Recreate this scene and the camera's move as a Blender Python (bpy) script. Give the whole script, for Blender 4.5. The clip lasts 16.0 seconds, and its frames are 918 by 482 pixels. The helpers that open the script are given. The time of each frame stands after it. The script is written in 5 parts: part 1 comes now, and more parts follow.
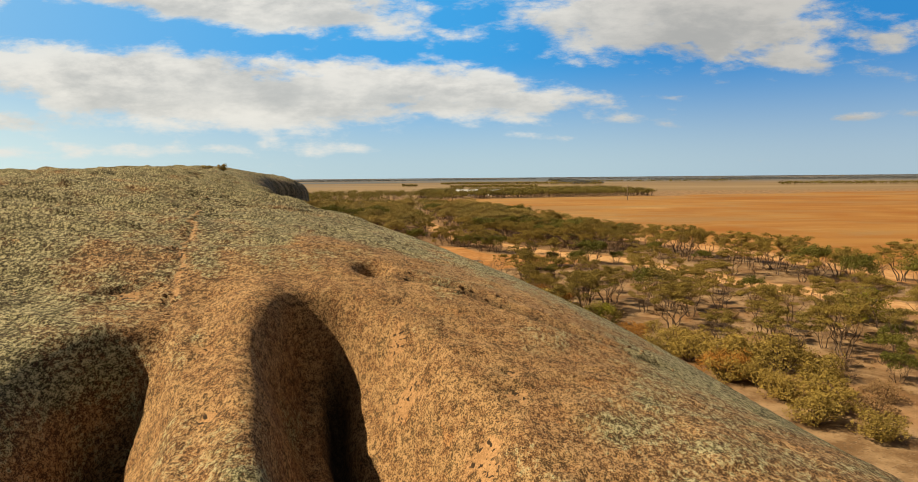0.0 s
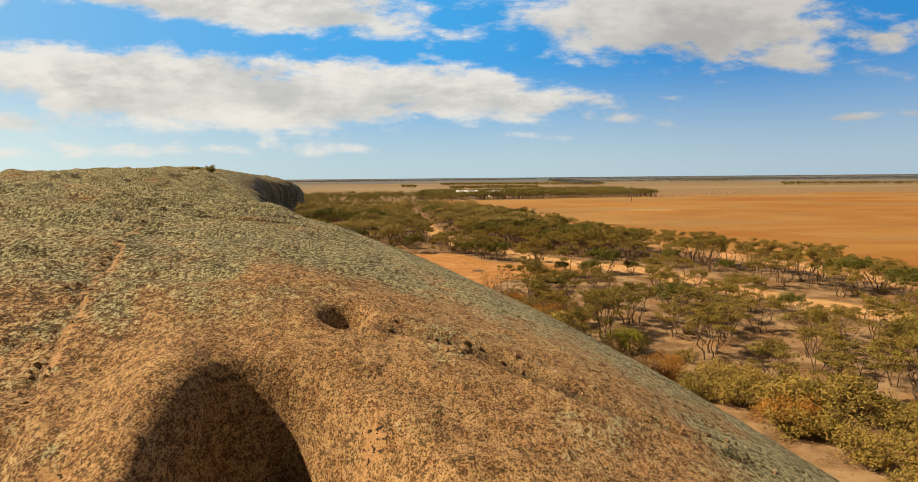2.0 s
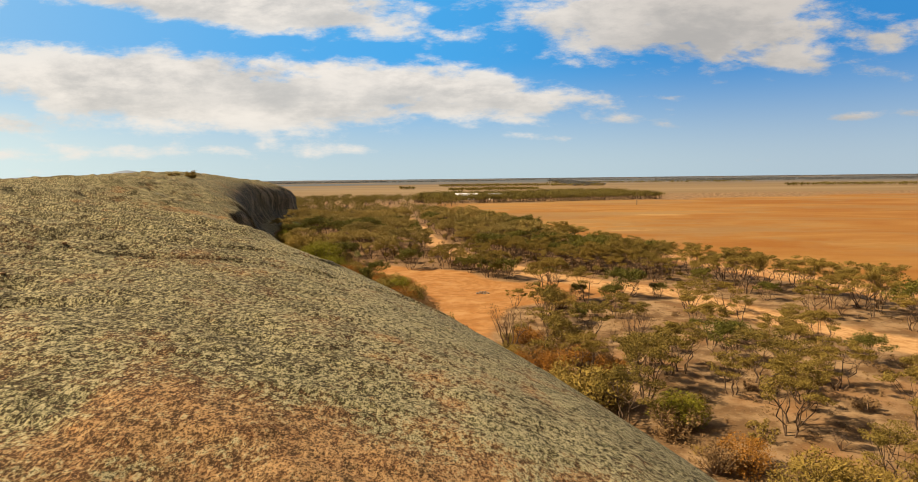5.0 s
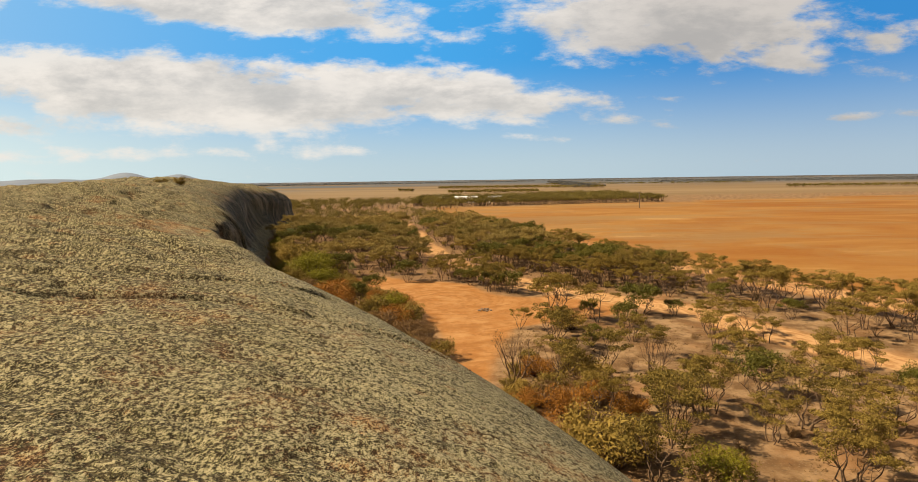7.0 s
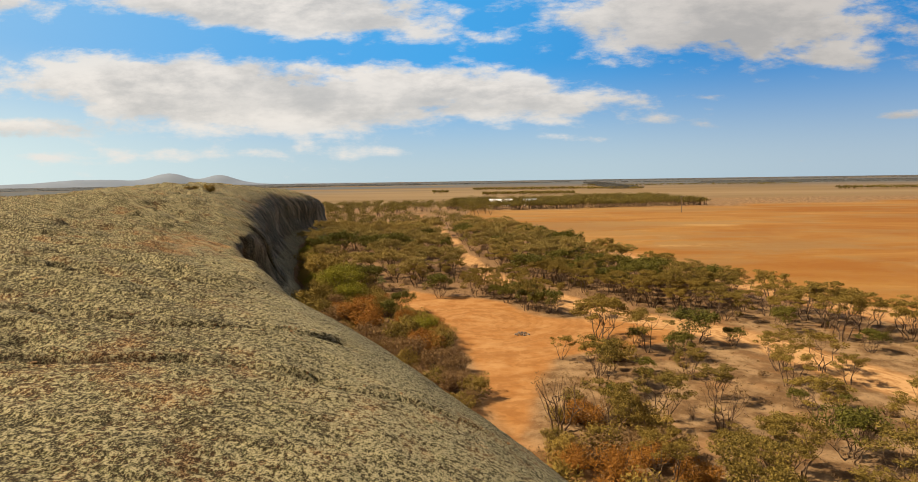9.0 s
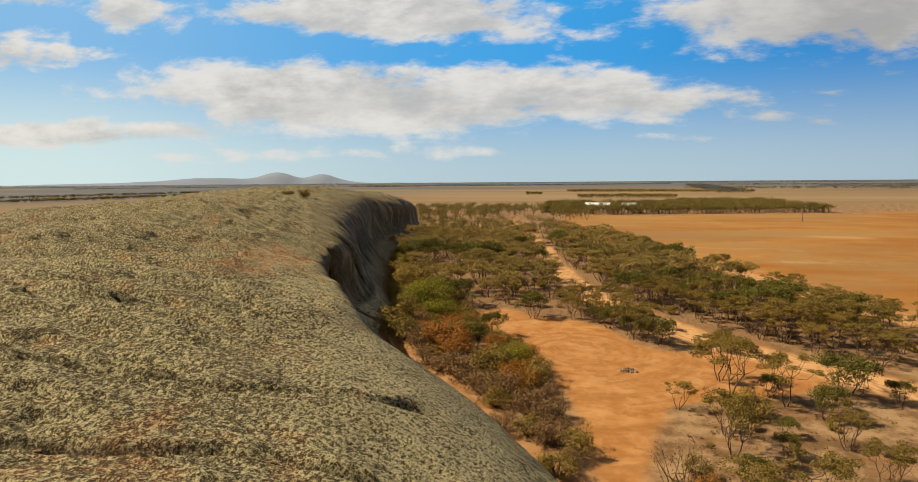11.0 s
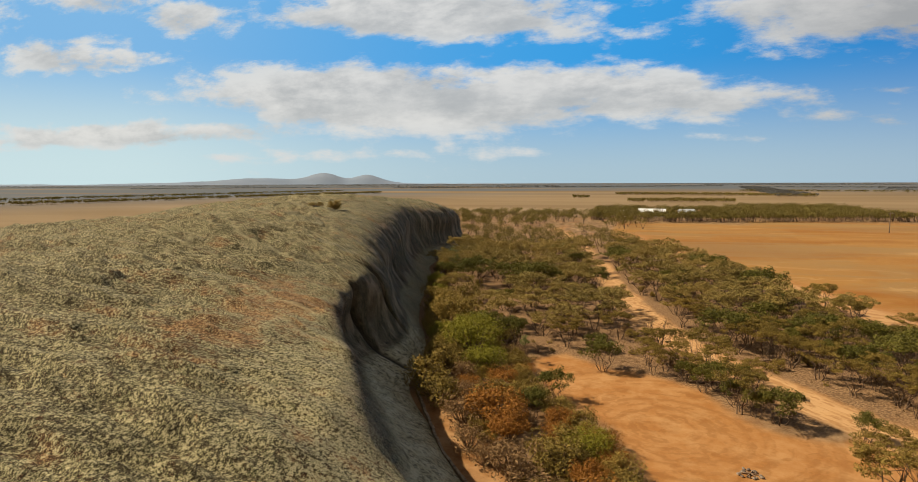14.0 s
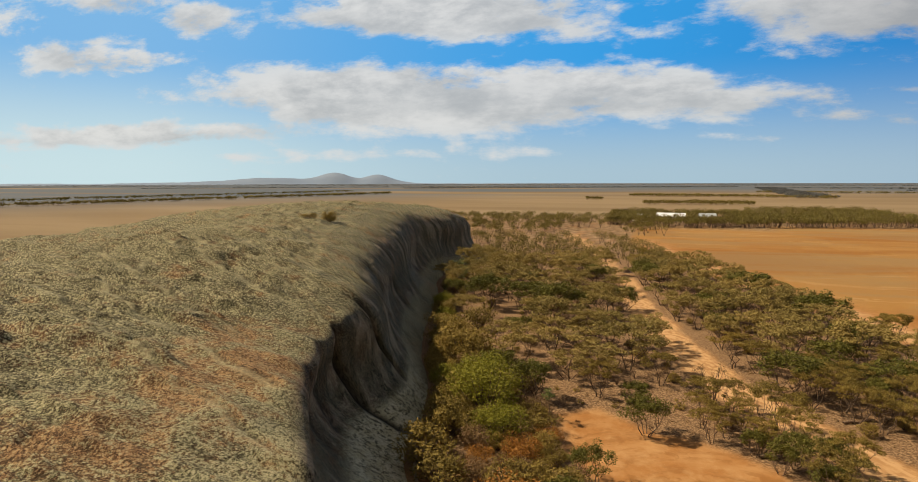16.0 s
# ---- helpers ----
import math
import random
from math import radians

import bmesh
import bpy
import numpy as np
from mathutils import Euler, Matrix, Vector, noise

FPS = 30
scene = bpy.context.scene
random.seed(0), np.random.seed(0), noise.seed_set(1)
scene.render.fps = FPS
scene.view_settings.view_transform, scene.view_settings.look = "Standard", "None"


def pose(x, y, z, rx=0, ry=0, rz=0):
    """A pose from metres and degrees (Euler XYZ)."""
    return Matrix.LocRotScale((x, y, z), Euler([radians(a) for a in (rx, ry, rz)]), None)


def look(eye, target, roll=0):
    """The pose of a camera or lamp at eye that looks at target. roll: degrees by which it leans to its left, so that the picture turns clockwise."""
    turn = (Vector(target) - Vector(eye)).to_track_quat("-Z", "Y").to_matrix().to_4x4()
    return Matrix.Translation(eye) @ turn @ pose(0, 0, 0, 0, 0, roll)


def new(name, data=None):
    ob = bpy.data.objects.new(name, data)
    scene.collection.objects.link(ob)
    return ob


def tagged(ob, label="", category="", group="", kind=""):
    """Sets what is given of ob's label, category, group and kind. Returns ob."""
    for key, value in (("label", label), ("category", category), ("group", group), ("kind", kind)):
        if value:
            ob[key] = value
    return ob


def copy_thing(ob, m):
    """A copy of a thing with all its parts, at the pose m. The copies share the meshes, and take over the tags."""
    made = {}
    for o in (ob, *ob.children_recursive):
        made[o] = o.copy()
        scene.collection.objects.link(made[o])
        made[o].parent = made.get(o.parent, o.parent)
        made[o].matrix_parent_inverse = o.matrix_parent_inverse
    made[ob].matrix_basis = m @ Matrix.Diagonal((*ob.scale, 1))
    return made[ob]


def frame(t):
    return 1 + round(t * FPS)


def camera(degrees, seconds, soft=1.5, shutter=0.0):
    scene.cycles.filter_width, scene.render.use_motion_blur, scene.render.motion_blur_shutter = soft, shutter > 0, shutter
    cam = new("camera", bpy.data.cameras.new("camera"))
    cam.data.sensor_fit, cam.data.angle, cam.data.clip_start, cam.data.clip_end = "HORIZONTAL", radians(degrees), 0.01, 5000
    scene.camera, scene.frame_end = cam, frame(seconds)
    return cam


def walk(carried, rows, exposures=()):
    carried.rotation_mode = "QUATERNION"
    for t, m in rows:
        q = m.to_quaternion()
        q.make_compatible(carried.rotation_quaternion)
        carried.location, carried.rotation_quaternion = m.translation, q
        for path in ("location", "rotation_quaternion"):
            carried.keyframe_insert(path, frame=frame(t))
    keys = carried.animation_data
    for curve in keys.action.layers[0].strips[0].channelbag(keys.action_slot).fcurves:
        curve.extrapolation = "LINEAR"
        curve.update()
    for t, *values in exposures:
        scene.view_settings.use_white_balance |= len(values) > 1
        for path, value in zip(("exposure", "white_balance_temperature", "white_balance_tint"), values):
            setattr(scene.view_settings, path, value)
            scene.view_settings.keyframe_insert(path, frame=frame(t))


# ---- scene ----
cam = camera(76.6, 16.0, 0.5)
METRES, EYE, TILT, LEAN, TURN = 70.0, 15.0, -6.35, 0.5, 0.0
ROWS = [
    (0.0, 0.0, 0.0, 0.0, 0.0, 0.0, 0.0),
    (0.5, -0.0007, 0.026, 0.0051, -0.02, -0.03, -0.04),
    (1.0, -0.0014, 0.0534, 0.0098, -0.03, -0.01, -0.02),
    (1.5, -0.0022, 0.0826, 0.0143, -0.03, 0.0, 0.01),
    (2.0, -0.0029, 0.1129, 0.0191, -0.04, 0.0, 0.03),
    (2.5, -0.0038, 0.1442, 0.0246, -0.06, -0.0, 0.05),
    (3.0, -0.0047, 0.1748, 0.0308, -0.08, 0.0, 0.1),
    (3.5, -0.0059, 0.2039, 0.0371, -0.08, 0.0, 0.12),
    (4.0, -0.0071, 0.2303, 0.0435, -0.12, 0.01, 0.12),
    (6.5, -0.01, 0.3363, 0.0732, -0.18, 0.16, 0.3),
    (7.0, -0.0099, 0.3567, 0.0793, -0.2, 0.18, 0.34),
    (7.5, -0.0098, 0.3776, 0.0856, -0.19, 0.19, 0.39),
    (8.0, -0.0103, 0.3986, 0.0935, 0.85, 0.21, 0.25),
    (8.5, -0.0107, 0.4194, 0.1022, 1.78, 0.2, 0.15),
    (9.0, -0.0122, 0.4407, 0.1104, 3.15, 0.23, -0.03),
    (9.5, -0.0143, 0.4626, 0.1187, 5.8, 0.23, -0.42),
    (10.0, -0.0171, 0.4842, 0.127, 8.22, 0.2, -0.78),
    (12.5, -0.0578, 0.639, 0.1685, 15.13, 0.05, -1.87),
    (13.0, -0.0688, 0.677, 0.1782, 15.19, 0.06, -1.86),
    (13.5, -0.0803, 0.7147, 0.187, 15.52, 0.07, -1.89),
    (14.0, -0.0943, 0.7616, 0.1978, 16.4, 0.05, -2.07),
    (14.5, -0.1065, 0.8029, 0.2076, 17.47, -0.01, -2.24),
    (15.0, -0.1212, 0.853, 0.2201, 17.96, -0.03, -2.33),
    (15.5, -0.1339, 0.897, 0.2306, 17.86, -0.04, -2.31),
    (16.0, -0.1488, 0.9495, 0.2432, 17.44, -0.02, -2.27),
]
walk(cam, [(t, pose(0, 0, EYE, TILT, LEAN, TURN) @ pose(METRES * x, METRES * y, METRES * z, 90 + pitch, roll, yaw)) for t, x, y, z, yaw, pitch, roll in ROWS],
     [(0, 0.54, 7450, 10), (4.2, 0.61, 7750, 14), (9, 0.55, 7550, 14), (12.5, 0.38, 7150, 11), (16, 0.36, 6900, 11)])

# ---- light ----
SUN_EL, SUN_AZ = 44.0, -93.0   # degrees; azimuth clockwise from +y
sun_way = Vector((math.sin(radians(SUN_AZ)) * math.cos(radians(SUN_EL)), math.cos(radians(SUN_AZ)) * math.cos(radians(SUN_EL)), math.sin(radians(SUN_EL))))
sun = new("sun", bpy.data.lights.new("sun", "SUN"))
sun.data.energy, sun.data.angle, sun.data.color = 5.0, radians(0.6), (1.0, 0.87, 0.66)
sun.matrix_world = look(sun_way * 200, (0, 0, 0))


class Nodes:
    """Short hand for building a node tree."""

    def __init__(self, tree):
        self.tree = tree
        tree.nodes.clear()

    def add(self, kind):
        return self.tree.nodes.new(kind)

    def plug(self, value, socket):
        if isinstance(value, bpy.types.NodeSocket):
            self.tree.links.new(value, socket)
        elif isinstance(value, (tuple, list)) and len(value) == 3 and socket.type == "RGBA":
            socket.default_value = (*value, 1)
        else:
            socket.default_value = value

    def math(self, op, a, b=0.0, c=0.0, clamp=False):
        n = self.add("ShaderNodeMath")
        n.operation, n.use_clamp = op, clamp
        for v, s in zip((a, b, c), n.inputs):
            self.plug(v, s)
        return n.outputs[0]

    def vec(self, op, a, b=(0, 0, 0)):
        n = self.add("ShaderNodeVectorMath")
        n.operation = op
        self.plug(a, n.inputs[0])
        self.plug(b, n.inputs[1])
        return n.outputs[1] if op in ("LENGTH", "DOT_PRODUCT") else n.outputs[0]

    def mix(self, f, a, b, blend="MIX"):
        n = self.add("ShaderNodeMix")
        n.data_type, n.blend_type = "RGBA", blend
        self.plug(f, n.inputs[0])
        self.plug(a, n.inputs[6])
        self.plug(b, n.inputs[7])
        return n.outputs[2]

    def noise(self, scale, where=None, detail=5.0, rough=0.55, distortion=0.0):
        n = self.add("ShaderNodeTexNoise")
        n.inputs["Scale"].default_value, n.inputs["Detail"].default_value = scale, detail
        n.inputs["Roughness"].default_value, n.inputs["Distortion"].default_value = rough, distortion
        if where is not None:
            self.plug(where, n.inputs["Vector"])
        return n.outputs["Fac"]

    def ramp(self, f, lo, hi, a=0.0, b=1.0):
        n = self.add("ShaderNodeMapRange")
        n.interpolation_type = "SMOOTHSTEP"
        for v, s in zip((f, lo, hi, a, b), n.inputs):
            self.plug(v, s)
        return n.outputs[0]

    def attr(self, name):
        n = self.add("ShaderNodeAttribute")
        n.attribute_name = name
        return n.outputs["Fac"]

    def place(self):
        return self.add("ShaderNodeTexCoord").outputs["Object"]

    def scaled(self, v, s):
        return self.vec("MULTIPLY", v, s)


# ---- sky: clear blue with long banks of cloud ----
world = bpy.data.worlds.new("sky")
scene.world = world
world.use_nodes = True
w = Nodes(world.node_tree)
sky = w.add("ShaderNodeTexSky")
sky.sky_type, sky.sun_disc = "NISHITA", False
sky.sun_elevation, sky.sun_rotation = radians(SUN_EL), radians(SUN_AZ % 360)
sky.air_density, sky.dust_density, sky.ozone_density = 1.0, 0.6, 2.0
way = w.add("ShaderNodeTexCoord").outputs["Generated"]
sep = w.add("ShaderNodeSeparateXYZ")
w.plug(way, sep.inputs[0])
ahead = w.math("MAXIMUM", sep.outputs[1], 0.25)
su, sv = w.math("DIVIDE", sep.outputs[0], ahead), w.math("DIVIDE", sep.outputs[2], ahead)
flat = w.add("ShaderNodeCombineXYZ")
w.plug(su, flat.inputs[0])
w.plug(sv, flat.inputs[1])
flat = flat.outputs[0]
stretched = w.scaled(flat, (1.0, 2.6, 1.0))
puff = w.noise(3.2, stretched, 9.0, 0.62, 0.12)
puff_fine = w.noise(13.0, stretched, 8.0, 0.64, 0.05)
cloud, under = 0.0, 0.0
# centre (u, v), half length, half height, lean (degrees), weight of each bank
BANKS = [
    (-0.36, 0.290, 0.34, 0.042, -6, 1.15), (-0.11, 0.252, 0.13, 0.022, -8, 0.7), (-0.42, 0.150, 0.42, 0.060, -3, 1.25), (-0.10, 0.148, 0.32, 0.043, -6, 1.15),
    (0.13, 0.128, 0.15, 0.018, -2, 0.7), (0.36, 0.262, 0.28, 0.086, -2, 1.2), (0.53, 0.192, 0.11, 0.028, -8, 0.65), (0.79, 0.235, 0.14, 0.024, 12, 0.6),
    (0.16, 0.066, 0.09, 0.009, -3, 0.55), (0.73, 0.095, 0.12, 0.010, 3, 0.6), (0.35, 0.132, 0.09, 0.010, 0, 0.55), (-1.16, 0.27, 0.22, 0.04, -4, 0.95),
    (-0.86, 0.325, 0.13, 0.035, -4, 0.9), (-1.08, 0.385, 0.16, 0.035, -4, 0.9), (-1.05, 0.10, 0.5, 0.028, 0, 0.95), (-1.7, 0.36, 0.3, 0.06, 0, 0.9), (-0.55, 0.05, 0.5, 0.014, 0, 0.42),
]
for cu, cv, ru, rv, lean, weight in BANKS:
    m = w.add("ShaderNodeMapping")
    m.vector_type = "TEXTURE"
    w.plug(flat, m.inputs["Vector"])
    m.inputs["Location"].default_value = (cu, cv, 0)
    m.inputs["Rotation"].default_value = (0, 0, radians(lean))
    m.inputs["Scale"].default_value = (ru, rv, 1)
    r = w.vec("LENGTH", m.outputs[0])
    part_of = w.add("ShaderNodeSeparateXYZ")
    w.plug(m.outputs[0], part_of.inputs[0])
    under = w.math("MAXIMUM", under, w.math("MULTIPLY", w.ramp(r, 1.6, 0.5), w.ramp(part_of.outputs[1], 0.5, -0.7)))
    cloud = w.math("MAXIMUM", cloud, w.math("MULTIPLY", w.ramp(r, 1.75, 0.25), weight))
front = w.ramp(sep.outputs[1], 0.3, 0.45)
overhead = w.add("ShaderNodeCombineXYZ")
lift = w.math("ADD", w.math("ABSOLUTE", sep.outputs[2]), 0.12)
w.plug(w.math("DIVIDE", sep.outputs[0], lift), overhead.inputs[0])
w.plug(w.math("DIVIDE", sep.outputs[1], lift), overhead.inputs[1])
loose = w.ramp(w.noise(0.55, overhead.outputs[0], 7.0, 0.6), 0.34, 0.56)
ragged = w.math("ADD", w.math("MULTIPLY", w.math("SUBTRACT", puff, 0.5), 2.5), w.math("MULTIPLY", w.math("SUBTRACT", puff_fine, 0.5), 1.4))
banked = w.ramp(w.math("ADD", cloud, ragged), 0.34, 0.92)
high = w.ramp(sep.outputs[2], 0.33, 0.5)
cover = w.math("ADD", w.math("MULTIPLY", banked, w.math("MULTIPLY", front, w.math("SUBTRACT", 1.0, high))), w.math("MULTIPLY", loose, w.math("MAXIMUM", w.math("SUBTRACT", 1.0, front), high)), clamp=True)
body = w.ramp(w.noise(6.0, stretched, 9.0, 0.64, 0.1), 0.34, 0.62)
tint = w.mix(body, (7.0, 7.4, 7.7), (10.7, 11.0, 11.1))
tint = w.mix(w.math("MULTIPLY", under, w.ramp(puff, 0.40, 0.62, 0.8, 0.05)), tint, (6.0, 6.5, 6.9))
# unseen cloud overhead and behind, added dim and warm to control fill light
veil = w.math("MAXIMUM", w.math("SUBTRACT", 1.0, front), high)
tint = w.mix(veil, tint, w.mix(body, (1.9, 1.72, 1.5), (2.7, 2.45, 2.1)))
edge = w.mix(w.ramp(w.math("MAXIMUM", cloud, veil), 0.3, 1.1), (9.8, 10.4, 10.8), tint)
edge = w.mix(w.math("MULTIPLY", front, w.ramp(su, 0.08, 0.4, 0.0, 0.8)), edge, w.mix(body, (5.2, 5.4, 5.5), (7.0, 7.1, 7.1)))
low = w.ramp(sep.outputs[2], 0.0, 0.2)
zenith = w.mix(w.ramp(su, -0.15, 0.5), (0.4, 5.1, 12.2), (0.2, 3.4, 9.4))
deep = w.mix(low, w.mix(w.ramp(su, 0.0, 0.7), (5.6, 8.2, 10.2), (4.8, 7.1, 9.4)), zenith)
deep = w.mix(w.math("MULTIPLY", w.ramp(su, 0.0, -1.1, 0.0, 0.95), w.math("SUBTRACT", 1.0, w.math("MULTIPLY", low, 0.68))), deep, (8.4, 11.4, 12.6))
blue = w.mix(w.math("MULTIPLY", w.ramp(sep.outputs[2], 0.36, 0.55, 0.96, 0.0), front), sky.outputs[0], deep)
shade = w.add("ShaderNodeBackground")
w.plug(w.mix(w.math("MULTIPLY", cover, 0.93), blue, edge), shade.inputs[0])
shade.inputs[1].default_value = 0.053
w.plug(shade.outputs[0], w.add("ShaderNodeOutputWorld").inputs[0])


# ---- materials ----
def material(name):
    m = bpy.data.materials.new(name)
    m.use_nodes = True
    return m, Nodes(m.node_tree)


def finish(n, colour, rough=0.9, bump=None, strength=0.5, distance=0.05, specular=0.2):
    b = n.add("ShaderNodeBsdfPrincipled")
    n.plug(colour, b.inputs["Base Color"])
    n.plug(rough, b.inputs["Roughness"])
    b.inputs["Specular IOR Level"].default_value = specular
    if bump is not None:
        k = n.add("ShaderNodeBump")
        k.inputs["Strength"].default_value, k.inputs["Distance"].default_value = strength, distance
        n.plug(bump, k.inputs["Height"])
        n.plug(k.outputs[0], b.inputs["Normal"])
    n.plug(b.outputs[0], n.add("ShaderNodeOutputMaterial").inputs[0])


def rock_material():
    m, n = material("lichened_granite")
    p = n.place()
    big, mid = n.noise(0.13, p, 4.0), n.noise(0.55, p, 5.0, 0.62)
    laid = n.scaled(p, (1.08, 0.76, 1.08))
    lumps = n.noise(2.1, n.vec("ADD", laid, (4, 2, 7)), 4.0, 0.62)
    crusts = n.noise(5.6, n.vec("ADD", laid, (1, 9, 3)), 4.0, 0.66)
    # shoulder: paler flank lichen, part of it brightness put into the colour
    crusts = n.math("ADD", crusts, n.math("MULTIPLY_ADD", n.attr("shoulder"), 0.055, -0.006))
    grain = n.noise(17.0, laid, 4.0, 0.68)
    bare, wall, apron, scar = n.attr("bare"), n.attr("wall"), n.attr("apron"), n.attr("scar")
    # brown bare granite under a grey-green skin of lichen
    brown = n.mix(n.ramp(n.noise(1.3, p, 4.0, 0.6), 0.40, 0.60), (0.192, 0.094, 0.037), (0.320, 0.190, 0.084))
    olive = n.mix(n.ramp(n.noise(1.1, n.vec("ADD", p, (5, 3, 1)), 4.0, 0.6), 0.42, 0.58), (0.106, 0.101, 0.042), (0.192, 0.178, 0.090))
    olive = n.mix(n.ramp(n.noise(0.7, n.vec("ADD", p, (8, 1, 6)), 5.0, 0.65), 0.55, 0.66, 0.0, 0.55), olive, (0.175, 0.185, 0.085))
    cover = n.math("ADD", n.math("MULTIPLY", n.math("SUBTRACT", big, 0.5), 2.2), n.math("MULTIPLY", n.math("SUBTRACT", mid, 0.5), 2.0))
    cover = n.math("ADD", cover, n.math("MULTIPLY", n.math("SUBTRACT", crusts, 0.5), 2.2))
    cover = n.math("SUBTRACT", n.math("ADD", cover, 0.86), bare)
    skin = n.ramp(cover, 0.22, 0.74)
    c = n.mix(skin, brown, olive)
    # rosettes of pale lichen, rusty scabs, dark patches
    c = n.mix(n.ramp(lumps, 0.56, 0.62, 0.0, 0.5), c, n.mix(skin, (0.40, 0.25, 0.12), (0.37, 0.32, 0.18)))
    c = n.mix(n.ramp(n.noise(0.8, n.vec("ADD", p, (2, 8, 4)), 6.0, 0.68), 0.63, 0.665, 0.0, 0.65), c, (0.40, 0.185, 0.065))
    dark_patch = n.math("ADD", lumps, n.math("MULTIPLY", n.math("SUBTRACT", crusts, 0.5), 0.9))
    c = n.mix(n.ramp(dark_patch, 0.44, 0.37, 0.0, 0.65), c, (0.055, 0.042, 0.017))
    # pale crust on the apron, also brightened in colour for missing bounce light
    c = n.mix(n.math("MULTIPLY", apron, 0.95), c, n.mix(n.ramp(mid, 0.42, 0.6), (0.56, 0.49, 0.30), (0.70, 0.62, 0.42)))
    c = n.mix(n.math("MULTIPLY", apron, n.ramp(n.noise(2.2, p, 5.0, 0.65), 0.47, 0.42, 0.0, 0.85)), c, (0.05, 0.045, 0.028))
    # streaked wall above it: water stains, plus the rim's shade put into the colour
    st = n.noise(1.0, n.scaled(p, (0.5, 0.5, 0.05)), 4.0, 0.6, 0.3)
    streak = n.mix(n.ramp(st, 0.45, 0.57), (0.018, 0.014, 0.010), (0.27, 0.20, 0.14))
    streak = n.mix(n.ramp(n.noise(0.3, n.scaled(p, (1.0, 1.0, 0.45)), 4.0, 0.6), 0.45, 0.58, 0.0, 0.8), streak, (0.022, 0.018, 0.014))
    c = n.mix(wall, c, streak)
    # crisp crust: pale flakes, crevice shade painted dark between them, at two sizes
    crust = n.math("MULTIPLY_ADD", apron, -0.7, 1.0, clamp=True)
    worn = n.math("MULTIPLY", n.math("MULTIPLY", crust, n.math("MULTIPLY_ADD", wall, -0.6, 1.0)), n.math("MULTIPLY_ADD", bare, -0.55, 1.0, clamp=True))
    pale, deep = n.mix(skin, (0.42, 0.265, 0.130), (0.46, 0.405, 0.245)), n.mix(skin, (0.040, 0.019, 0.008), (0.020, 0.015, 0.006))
    c = n.mix(n.math("MULTIPLY", worn, n.ramp(crusts, 0.53, 0.56, 0.0, 0.72)), c, pale)
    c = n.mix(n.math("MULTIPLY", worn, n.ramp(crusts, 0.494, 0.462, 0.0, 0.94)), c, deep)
    c = n.mix(n.math("MULTIPLY", crust, n.ramp(grain, 0.53, 0.57, 0.0, 0.5)), c, pale)
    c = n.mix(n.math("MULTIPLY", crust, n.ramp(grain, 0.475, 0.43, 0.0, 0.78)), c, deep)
    # short dashes: shade under small ledges painted dark, also pressed into the bump
    ledge_shade = n.math("ABSOLUTE", n.math("SUBTRACT", n.noise(1.0, n.scaled(p, (0.32, 1.1, 0.6)), 4.0, 0.6, 0.4), 0.5))
    ledge_shade = n.math("MULTIPLY", n.ramp(ledge_shade, 0.022, 0.006), n.ramp(n.noise(0.3, n.vec("ADD", p, (9, 1, 3)), 4.0), 0.49, 0.56))
    ledge_shade = n.math("MULTIPLY", ledge_shade, n.math("MULTIPLY", n.ramp(bare, 0.32, 0.16), n.math("SUBTRACT", 1.0, wall)))
    c = n.mix(n.math("MULTIPLY", ledge_shade, 0.75), c, (0.05, 0.038, 0.018))
    # fresh spalls with small dark holes
    c = n.mix(n.ramp(n.math("ADD", scar, n.math("MULTIPLY", n.math("SUBTRACT", lumps, 0.5), 2.0)), 0.45, 0.65, 0.0, 0.6), c, n.mix(grain, (0.30, 0.15, 0.06), (0.52, 0.31, 0.15)))
    c = n.mix(n.math("MULTIPLY", n.ramp(n.noise(5.0, p, 2.0), 0.56, 0.60), n.ramp(scar, 0.25, 0.7)), c, (0.035, 0.022, 0.012))
    c = n.mix(n.math("MULTIPLY", n.attr("drain"), 0.5), c, (0.40, 0.36, 0.22))
    # clefts: recess shade put into the colour, together with black algal stain
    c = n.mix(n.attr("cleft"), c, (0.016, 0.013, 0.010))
    bump = n.math("ADD", n.math("MULTIPLY", crusts, 0.55), n.math("ADD", n.math("MULTIPLY", grain, 0.16), n.math("ADD", n.math("MULTIPLY", mid, 0.8), n.math("MULTIPLY", lumps, 0.45))))
    finish(n, c, 0.94, n.math("SUBTRACT", bump, n.math("MULTIPLY", ledge_shade, 0.4)), 1.0, 0.12)
    return m


